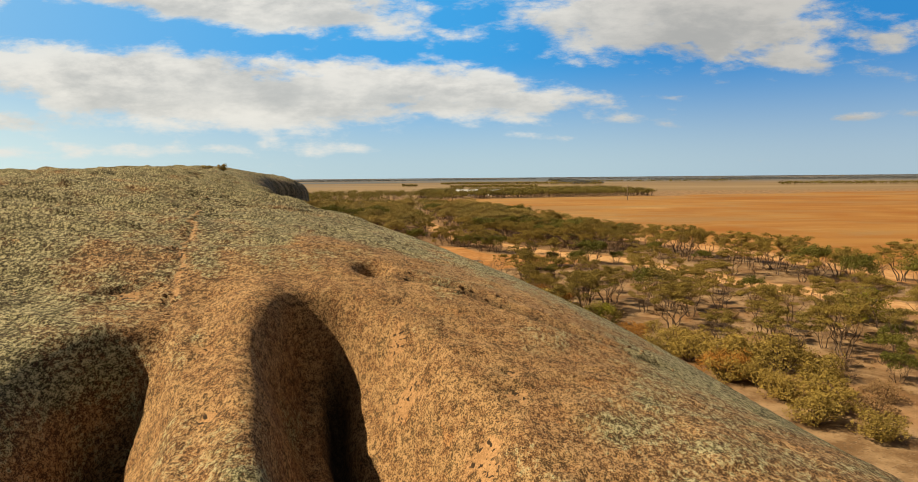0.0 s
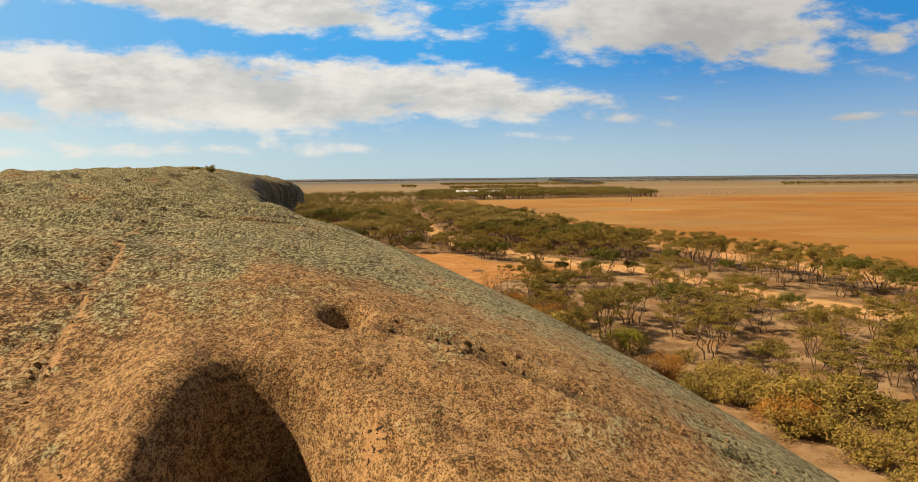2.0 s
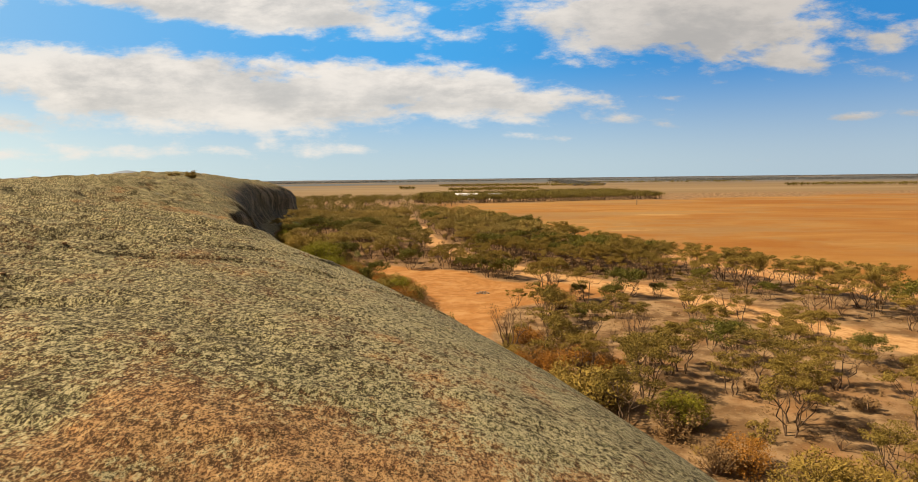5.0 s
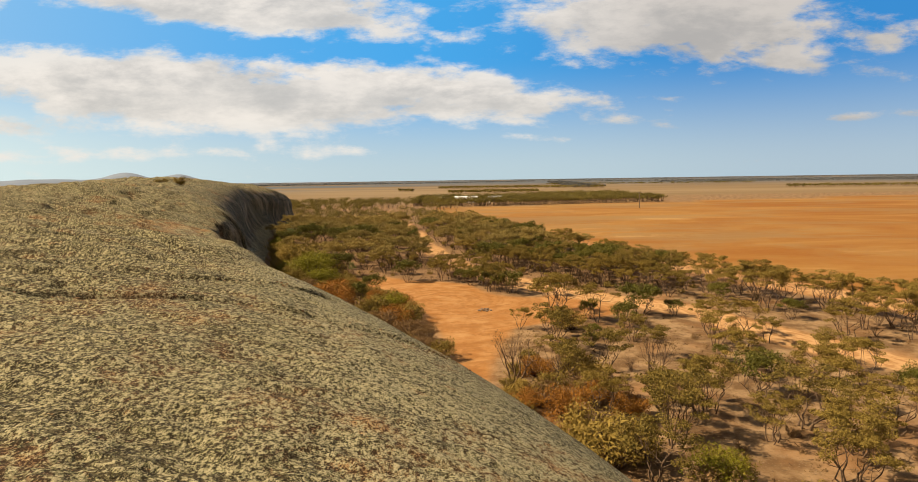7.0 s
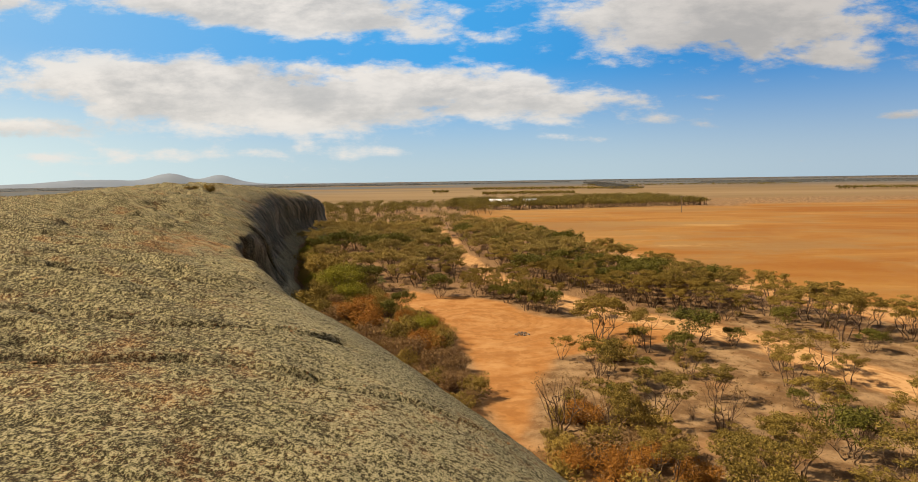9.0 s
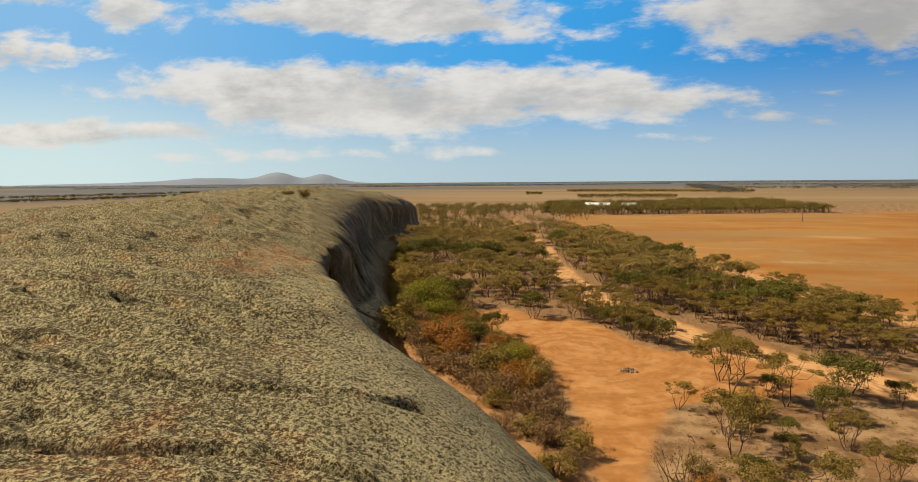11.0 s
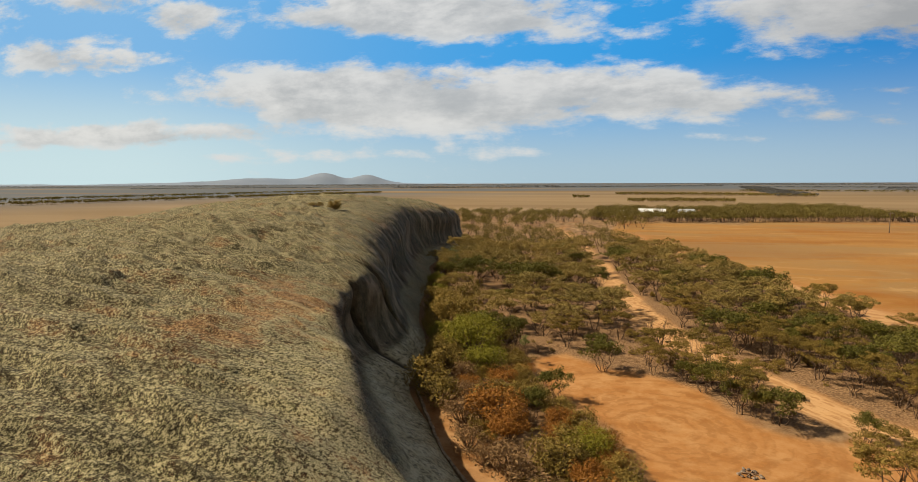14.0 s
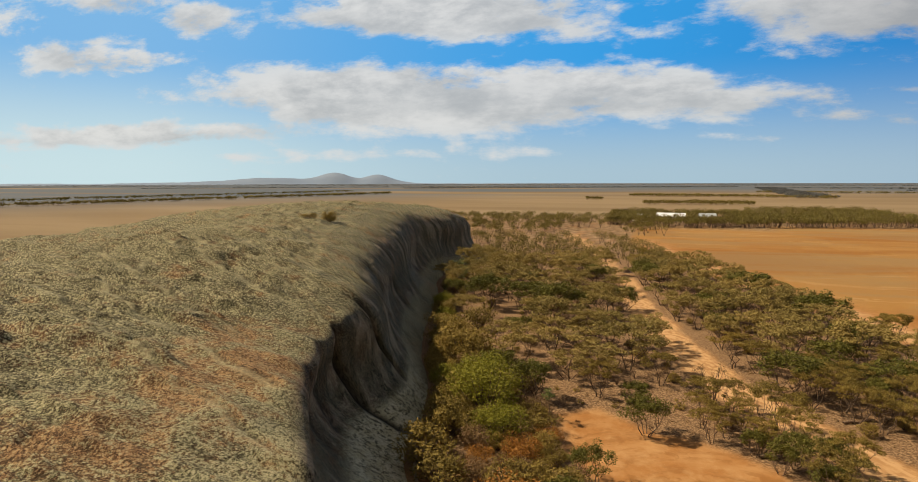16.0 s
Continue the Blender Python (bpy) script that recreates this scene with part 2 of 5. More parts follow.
def ground_material():
    m, n = material("dry_ground")
    p = n.place()
    big, mid, fine = n.noise(0.035, p, 5.0, 0.6), n.noise(0.35, p, 6.0, 0.62), n.noise(4.0, p, 6.0, 0.65)
    litter = n.mix(n.ramp(mid, 0.40, 0.62), (0.135, 0.077, 0.036), (0.335, 0.222, 0.122))
    litter = n.mix(n.ramp(fine, 0.52, 0.66, 0.0, 0.75), litter, (0.0555, 0.037, 0.0222))
    litter = n.mix(n.ramp(n.noise(9.0, p, 4.0), 0.60, 0.7, 0.0, 0.6), litter, (0.348, 0.296, 0.222))
    litter = n.mix(n.ramp(n.noise(0.12, p, 4.0), 0.5, 0.68, 0.0, 0.6), litter, (0.296, 0.148, 0.0629))
    shed = n.mix(n.ramp(fine, 0.42, 0.62), (0.12, 0.069, 0.036), (0.33, 0.205, 0.11))
    litter = n.mix(n.math("MULTIPLY", n.attr("shed"), n.ramp(mid, 0.3, 0.55, 0.55, 1.0)), litter, shed)
    dirt = n.mix(n.ramp(mid, 0.3, 0.7), (0.315, 0.138, 0.042), (0.405, 0.212, 0.084))
    dirt = n.mix(n.ramp(n.attr("lane"), 3.8, 2.4, 0.0, 0.7), dirt, (0.54, 0.345, 0.175))
    turn = n.add("ShaderNodeCombineXYZ")
    n.plug(n.math("MULTIPLY", n.vec("LENGTH", n.vec("SUBTRACT", p, (-3.0, 110.0, 0.0))), 0.8), turn.inputs[0])
    n.plug(n.math("MULTIPLY", n.attr("lane"), 1.7), turn.inputs[1])
    n.plug(n.math("MULTIPLY", n.noise(0.16, p, 4.0, 0.6), 9.0), turn.inputs[2])
    rut = n.noise(1.0, turn.outputs[0], 2.5, 0.55)
    dirt = n.mix(n.ramp(rut, 0.42, 0.62, 0.0, 0.55), dirt, (0.240, 0.104, 0.032))
    dirt = n.mix(n.ramp(n.noise(0.22, n.vec("ADD", p, (3, 1, 0)), 5.0, 0.65), 0.5, 0.66, 0.0, 0.45), dirt, (0.47, 0.27, 0.118))
    dirt = n.mix(n.ramp(fine, 0.62, 0.74, 0.0, 0.35), dirt, (0.414, 0.266, 0.141))
    swath = n.noise(1.0, n.scaled(p, (0.008, 0.021, 1.0)), 6.0, 0.62, 1.0)
    field = n.mix(n.ramp(swath, 0.36, 0.64), (0.250, 0.100, 0.020), (0.320, 0.168, 0.050))
    field = n.mix(n.ramp(n.noise(1.0, n.scaled(p, (0.009, 0.03, 1.0)), 6.0, 0.62, 0.8), 0.46, 0.62, 0.0, 0.6), field, (0.245, 0.165, 0.076))
    wisp = n.math("ABSOLUTE", n.math("SUBTRACT", n.noise(1.0, n.scaled(p, (0.006, 0.03, 1.0)), 3.0, 0.5, 1.2), 0.5))
    field = n.mix(n.math("MULTIPLY", n.ramp(wisp, 0.02, 0.0), n.ramp(swath, 0.5, 0.62, 0.0, 0.5)), field, (0.42, 0.26, 0.11))
    field = n.mix(n.ramp(fine, 0.5, 0.7, 0.0, 0.3), field, (0.192, 0.111, 0.0444))
    far = n.mix(n.ramp(n.noise(1.0, n.scaled(p, (0.0012, 0.004, 1.0)), 5.0, 0.6, 0.4), 0.38, 0.62), (0.19, 0.128, 0.066), (0.255, 0.185, 0.105))
    # far scrub, its blue-grey tint being distance haze put into the colour
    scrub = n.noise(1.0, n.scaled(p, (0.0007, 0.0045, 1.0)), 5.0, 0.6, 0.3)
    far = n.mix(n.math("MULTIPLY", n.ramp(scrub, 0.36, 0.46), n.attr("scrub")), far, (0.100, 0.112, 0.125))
    c = n.mix(n.attr("far"), litter, far)
    c = n.mix(n.attr("field"), c, field)
    c = n.mix(n.attr("dirt"), c, dirt)
    bump = n.math("ADD", fine, n.math("MULTIPLY", rut, 0.3))
    finish(n, c, 0.95, bump, 0.5, 0.06, 0.1)
    return m


def leaf_material(name, dark, light, other):
    m, n = material(name)
    info = n.add("ShaderNodeObjectInfo").outputs["Random"]
    isle = n.add("ShaderNodeNewGeometry").outputs["Random Per Island"]
    isle = n.math("MULTIPLY_ADD", isle, 0.72, 0.16)
    c = n.mix(isle, dark, light)
    c = n.mix(n.math("MULTIPLY", info, 0.75), c, n.mix(isle, other, light))
    d, t = n.add("ShaderNodeBsdfPrincipled"), n.add("ShaderNodeBsdfTranslucent")
    n.plug(c, d.inputs["Base Color"])
    d.inputs["Roughness"].default_value, d.inputs["Specular IOR Level"].default_value = 0.7, 0.12
    n.plug(n.mix(0.5, c, light), t.inputs[0])
    x = n.add("ShaderNodeMixShader")
    x.inputs[0].default_value = 0.10
    n.plug(d.outputs[0], x.inputs[1])
    n.plug(t.outputs[0], x.inputs[2])
    n.plug(x.outputs[0], n.add("ShaderNodeOutputMaterial").inputs[0])
    return m


def grainy(name, a, b, scale=3.0, stretch=(1, 1, 1), rough=0.9, strength=0.4):
    m, n = material(name)
    f = n.noise(scale, n.scaled(n.place(), stretch), 6.0, 0.62)
    c = n.mix(n.ramp(f, 0.35, 0.65), a, b)
    c = n.mix(n.math("MULTIPLY", n.add("ShaderNodeObjectInfo").outputs["Random"], 0.35), c, a)
    finish(n, c, rough, f, strength, 0.04)
    return m


ROCK, GROUND = rock_material(), ground_material()
BARK = grainy("mallee_bark", (0.06, 0.038, 0.024), (0.22, 0.15, 0.10), 5.0, (1, 1, 0.3))
DRY = grainy("dry_twigs", (0.11, 0.07, 0.045), (0.30, 0.20, 0.13), 6.0)
LEAF = {
    "olive": leaf_material("olive_leaf", (0.026, 0.022, 0.007), (0.302, 0.220, 0.055), (0.21, 0.13, 0.026)),
    "far": leaf_material("far_olive_leaf", (0.026, 0.024, 0.008), (0.361, 0.276, 0.088), (0.29, 0.19, 0.055)),
    "dense": leaf_material("dark_green_leaf", (0.024, 0.027, 0.007), (0.155, 0.147, 0.029), (0.13, 0.10, 0.02)),
    "wood": leaf_material("far_wood_leaf", (0.026, 0.026, 0.008), (0.244, 0.197, 0.050), (0.20, 0.14, 0.035)),
    "bright": leaf_material("bright_green_leaf", (0.10, 0.105, 0.010), (0.260, 0.239, 0.029), (0.19, 0.17, 0.02)),
    "yellow": leaf_material("yellow_green_leaf", (0.09, 0.065, 0.015), (0.344, 0.244, 0.063), (0.26, 0.17, 0.04)),
    "rust": leaf_material("rusty_leaf", (0.20, 0.08, 0.015), (0.370, 0.168, 0.038), (0.30, 0.15, 0.03)),
    "brown": leaf_material("dry_brown_leaf", (0.13, 0.075, 0.03), (0.269, 0.168, 0.080), (0.20, 0.12, 0.055)),
    "pale": leaf_material("pale_green_leaf", (0.10, 0.13, 0.035), (0.227, 0.244, 0.084), (0.17, 0.19, 0.06)),
}
STONE = grainy("camp_stone", (0.11, 0.08, 0.06), (0.28, 0.22, 0.17), 4.0)
CHIP = grainy("granite_chip", (0.12, 0.065, 0.03), (0.40, 0.26, 0.14), 9.0)
MASONRY = grainy("old_masonry", (0.15, 0.11, 0.075), (0.40, 0.31, 0.21), 3.0)
WHITEWALL = grainy("white_wall", (0.62, 0.60, 0.56), (0.78, 0.77, 0.74), 0.6, rough=0.7)
TIN = grainy("white_tin_roof", (0.62, 0.65, 0.68), (0.80, 0.82, 0.84), 0.5, rough=0.45)
GREYTIN = grainy("grey_tin_roof", (0.30, 0.33, 0.35), (0.45, 0.48, 0.50), 0.5, rough=0.5)
DARKGLASS = grainy("dark_window", (0.02, 0.022, 0.025), (0.04, 0.045, 0.05), 2.0, rough=0.15)
TIMBER = grainy("weathered_timber", (0.12, 0.085, 0.06), (0.26, 0.19, 0.14), 6.0, (1, 1, 0.1))
# leaves of the farthest belts, with aerial haze painted into their colour
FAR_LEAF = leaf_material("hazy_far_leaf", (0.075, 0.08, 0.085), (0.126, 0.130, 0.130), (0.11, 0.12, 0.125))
# hill colour carries the blue of distance haze
HILL = grainy("far_hill", (0.17, 0.22, 0.30), (0.21, 0.26, 0.34), 0.002)


# ---- arithmetic ----
def hashed(ix, iy, iz):
    h = (ix.astype(np.int64) * 374761393 + iy.astype(np.int64) * 668265263 + iz.astype(np.int64) * 2147483647) & 0xFFFFFFFF
    h = ((h ^ (h >> 13)) * 1274126177) & 0xFFFFFFFF
    h = ((h ^ (h >> 16)) * 2246822519) & 0xFFFFFFFF
    return ((h ^ (h >> 15)) & 0xFFFFFF) / float(0xFFFFFF)


def value_noise(x, y, z):
    x, y, z = np.broadcast_arrays(np.asarray(x, float), np.asarray(y, float), np.asarray(z, float))
    ix, iy, iz = np.floor(x), np.floor(y), np.floor(z)
    fx, fy, fz = x - ix, y - iy, z - iz
    fx, fy, fz = [f * f * f * (f * (f * 6 - 15) + 10) for f in (fx, fy, fz)]
    out = 0
    for a in (0, 1):
        for b in (0, 1):
            for c in (0, 1):
                out = out + hashed(ix + a, iy + b, iz + c) * (fx if a else 1 - fx) * (fy if b else 1 - fy) * (fz if c else 1 - fz)
    return out * 2 - 1


def fbm(x, y, z, octaves=4):
    total, amp = 0, 1.0
    for k in range(octaves):
        total = total + amp * value_noise(x * 2 ** k + 17.3 * k, y * 2 ** k + 5.1 * k, z * 2 ** k)
        amp *= 0.5
    return total / 1.9


def smooth(x, a, b):
    u = np.clip((np.asarray(x, float) - a) / (b - a), 0, 1)
    return u * u * (3 - 2 * u)


def curve_through(y, ys, vs):
    """Smooth interpolation of the stations vs at ys."""
    ys, vs = np.asarray(ys, float), np.asarray(vs, float)
    slope = np.gradient(vs, ys)
    y = np.clip(y, ys[0], ys[-1])
    i = np.clip(np.searchsorted(ys, y) - 1, 0, len(ys) - 2)
    h = ys[i + 1] - ys[i]
    t = (y - ys[i]) / h
    return (2 * t ** 3 - 3 * t ** 2 + 1) * vs[i] + (t ** 3 - 2 * t ** 2 + t) * h * slope[i] + (3 * t ** 2 - 2 * t ** 3) * vs[i + 1] + (t ** 3 - t ** 2) * h * slope[i + 1]


def line_distance(x, y, line):
    """Distance to a polyline, the share of the way along it, and the side (+: to its left)."""
    best, along, side = np.full(np.shape(x), 1e9), np.zeros(np.shape(x)), np.zeros(np.shape(x))
    n = len(line) - 1
    for k in range(n):
        (ax, ay), (bx, by) = line[k], line[k + 1]
        dx, dy = bx - ax, by - ay
        t = np.clip(((x - ax) * dx + (y - ay) * dy) / (dx * dx + dy * dy), 0, 1)
        d = np.hypot(x - ax - t * dx, y - ay - t * dy)
        near = d < best
        best = np.where(near, d, best)
        along = np.where(near, (k + t) / n, along)
        side = np.where(near, np.sign(dx * (y - ay) - dy * (x - ax)), side)
    return best, along, side


def inside_depth(x, y, ring):
    """Signed distance to a polygon's edge, positive inside."""
    d, _, _ = line_distance(x, y, list(ring) + [ring[0]])
    odd = np.zeros(np.shape(x), bool)
    for (ax, ay), (bx, by) in zip(ring, ring[1:] + ring[:1]):
        if ay != by:
            cut = (ay > y) != (by > y)
            odd ^= cut & (x < (bx - ax) * (y - ay) / (by - ay) + ax)
    return np.where(odd, d, -d)


def mesh_of(name, verts, faces, mat, smoothed=False):
    me = bpy.data.meshes.new(name)
    verts = np.asarray(verts, np.float32)
    faces = np.asarray(faces, np.int32)
    me.vertices.add(len(verts))
    me.vertices.foreach_set("co", verts.ravel())
    me.loops.add(faces.size)
    me.loops.foreach_set("vertex_index", faces.ravel())
    me.polygons.add(len(faces))
    me.polygons.foreach_set("loop_start", np.arange(0, faces.size, faces.shape[1], dtype=np.int32))
    me.polygons.foreach_set("loop_total", np.full(len(faces), faces.shape[1], np.int32))
    me.update(calc_edges=True)
    me.validate()
    me.polygons.foreach_set("use_smooth", np.full(len(me.polygons), smoothed))
    me.materials.append(mat)
    return me


def grid_faces(rows, cols):
    i = np.arange(rows - 1)[:, None] * cols + np.arange(cols - 1)[None, :]
    return np.stack([i, i + 1, i + cols + 1, i + cols], -1).reshape(-1, 4)


def put_attribute(me, name, values):
    a = me.attributes.new(name, "FLOAT", "POINT")
    a.data.foreach_set("value", np.asarray(values, np.float32).ravel())


def part(name, me, parent, label=""):
    ob = new(name, me)
    ob.parent = parent
    return tagged(ob, label) if label else ob


def bm_part(name, bm, mat, parent, label=""):
    me = bpy.data.meshes.new(name)
    bm.to_mesh(me)
    bm.free()
    me.materials.append(mat)
    return part(name, me, parent, label) if parent else tagged(new(name, me), label)


def box(bm, size, at, turn=0.0):
    made = bmesh.ops.create_cube(bm, size=1.0, matrix=pose(*at, 0, 0, turn) @ Matrix.Diagonal((*size, 1)))
    return made["verts"]


# ---- the lie of the land ----
TRACK = [(-40, 330), (-25, 275), (-20, 243), (-14.7, 218), (-10.2, 185), (-3.2, 153), (0.8, 140), (5, 131.5), (8, 126.5), (12, 119), (16.5, 113.5), (23, 108), (29.5, 100.5), (33, 92), (38, 82), (45, 72), (60, 48), (72, 10)]
CLEARING = [(-19, 127), (-14.5, 130.5), (-8.5, 126), (-2.6, 124.3), (1.5, 121), (4.5, 113.3), (7, 111), (11.6, 110.7), (15, 114), (20, 111), (24, 103), (19.5, 99), (15, 96.5), (10, 95.5), (6, 92.5), (4, 86), (2.8, 78), (1, 72), (-0.5, 77), (-1.5, 83), (-3.8, 93), (-6, 102), (-8.5, 109), (-13, 113), (-16, 119.5)]
FIELD = [(-16, 318), (-4, 268), (9, 224), (24, 184), (32, 154), (38, 136), (46, 119), (54, 102), (59, 86), (72, 48), (95, -50), (300, -200), (900, 150), (620, 548), (362, 482), (156, 421), (10, 384), (-14, 372)]
FOOT_Y = [-25, 5, 15, 22, 30, 42, 60, 75, 90, 105, 113, 124, 138, 150, 175, 200, 225, 250, 275, 300]
FOOT_X = [27, 22, 21.3, 19.1, 16.5, 12.6, 5.1, -4.7, -14.8, -24.5, -28.8, -32, -37.4, -41.5, -49, -57, -60.5, -59.5, -66, -84]
RISE = [4, 5, 5.4, 5.7, 7.2, 8.0, 7.8, 8.2, 8.3, 8.3, 9, 11.2, 13, 14, 15, 15.5, 15, 13.6, 12, 10]
SHOULDER = [18, 18, 17.2, 20, 24, 25.5, 23, 20, 16.5, 16, 13, 12.5, 15, 17, 18, 18, 17, 16, 16, 16]
SLOPE = [0.12, 0.12, 0.11, 0.165, 0.195, 0.20, 0.245, 0.25, 0.28, 0.285, 0.26, 0.225, 0.165, 0.13, 0.125, 0.12, 0.12, 0.12, 0.11, 0.1]
CREST = 55.0


def foot_at(y):
    return curve_through(y, FOOT_Y, FOOT_X)


def ground_height(x, y):
    near = smooth(np.hypot(np.asarray(x, float) - 10, np.asarray(y, float) - 110), 600, 150)
    return near * (0.16 * fbm(x * 0.06, y * 0.06, 0 * x, 3) + 0.05 * fbm(x * 0.6, y * 0.6, 0 * x + 3, 2))


def spaced(lo, hi, step, reach, growth=1.13):
    mid = list(np.arange(lo, hi + step, step))
    s, a, b = step, mid[0], mid[-1]
    left, right = [], []
    while a > -reach or b < reach:
        s *= growth
        a, b = a - s, b + s
        left.append(max(a, -reach - s))
        right.append(min(b, reach + s))
    return np.array(left[::-1] + mid + right)


def build_ground():
    xs, ys = spaced(-50, 75, 0.7, 4600), spaced(30, 190, 0.7, 4600)
    X, Y = np.meshgrid(xs, ys)
    Z = ground_height(X, Y)
    wob = 0.9 * fbm(X * 0.25, Y * 0.25, X * 0, 3)
    d_track, along, _ = line_distance(X, Y, TRACK)
    d_clear = inside_depth(X, Y, CLEARING)
    dirt = np.maximum(smooth(d_track + wob + 0.4 * smooth(Y, 138, 165), 3.7, 2.5), smooth(d_clear + wob, -0.6, 0.9))
    off = X - foot_at(Y)
    dirt = np.maximum(dirt, 0.6 * smooth(off + wob, 6.5, 3.5) * smooth(off, -1, 0) * smooth(Y, 116, 108) * smooth(Y, 55, 66))
    d_field = inside_depth(X, Y, FIELD)
    rim = smooth(d_field + 2 * wob, -2, 1.5) * smooth(d_field + 2 * wob, 15, 6) * (Y < 330)
    dirt = np.maximum(dirt, 0.9 * rim)
    field = smooth(d_field + wob, -1, 2)
    far = np.maximum.reduce([smooth(Y + 0.0 * X, 520, 560), smooth(X, -150, -190), smooth(Y, 430, 470) * smooth(X, 10, -30), smooth(X, 640, 700), smooth(Y, -60, -90)])
    # sunken wheel ruts along the track
    rut = smooth(np.abs(d_track - 0.8), 0.35, 0.1)
    Z = Z - 0.05 * rut * (d_track < 2) - 0.06 * np.clip(dirt, 0, 1)
    me = mesh_of("ground", np.stack([X, Y, Z], -1).reshape(-1, 3), grid_faces(len(ys), len(xs)), GROUND, True)
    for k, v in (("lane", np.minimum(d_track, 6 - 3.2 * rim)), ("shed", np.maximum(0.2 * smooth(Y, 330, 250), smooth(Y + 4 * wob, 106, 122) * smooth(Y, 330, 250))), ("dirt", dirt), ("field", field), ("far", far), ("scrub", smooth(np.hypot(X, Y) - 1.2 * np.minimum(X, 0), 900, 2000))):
        put_attribute(me, k, v)
    tagged(new("ground", me), "dry plain of orange dirt track, leaf litter and bare ploughed fields", "ground", kind="structure")


build_ground()

# ---- the rock ----
CRACKS = [
    # line, half width, depth, step
    ([(-34, 62), (-27, 53), (-19.7, 43.2), (-16.5, 36), (-14.6, 29.7), (-13, 25.5), (-12, 22.8)], 0.13, 0.12, 0.09),
    ([(-4.4, 28.9), (-3.2, 28.7), (-1.7, 28.4), (0.4, 27.6), (3.0, 26.4), (6, 25.4), (10, 24.8)], 0.21, 0.20, 0.12),
    ([(-15.6, 24.6), (-14.8, 25.3), (-13.9, 26.4)], 0.14, 0.22, 0.10),
    ([(-27, 50), (-22, 51.5), (-19, 53), (-15, 54.6), (-9.8, 56.2), (-4.7, 57.6), (0, 58)], 0.17, 0.20, 0.13),
    ([(-30, 57.3), (-24, 58.3), (-19, 58.8), (-14, 61), (-9, 65)], 0.16, 0.28, 0.16),
    ([(-62, 131.5), (-51.5, 124.5), (-46.4, 121.5), (-41, 117.8), (-38.6, 116.4)], 0.20, 0.26, 0.10),
    ([(-53, 131.8), (-45.8, 128.3), (-40.5, 125.2)], 0.16, 0.18, 0.08),
    ([(-57, 141), (-49, 134.5), (-42, 131)], 0.16, 0.18, 0.08),
    ([(-57, 155.1), (-50, 147), (-46, 143.5)], 0.18, 0.2, 0.08),
    ([(-73.6, 121.5), (-66, 117.5), (-59.6, 114.8), (-52, 111.5), (-47.6, 109), (-39.7, 105.8)], 0.15, 0.16, 0.12),
    ([(-36, 67.5), (-32, 68.5), (-28, 68)], 0.14, 0.2, 0.12),
]
# drain lines that run down the top to the rim
for k, y in enumerate((92, 99, 106, 116.5, 123, 130, 137, 146, 156, 166)):
    x = float(np.interp(y, FOOT_Y, FOOT_X)) - 11
    CRACKS.append(([(x - 34 + 3 * (k % 3), y + 13 + k % 4), (x - 24, y + 8.5), (x - 14, y + 4.6), (x - 6, y + 1.8), (x, y)], 0.16, 0.14 + 0.03 * (k % 3), 0.10))


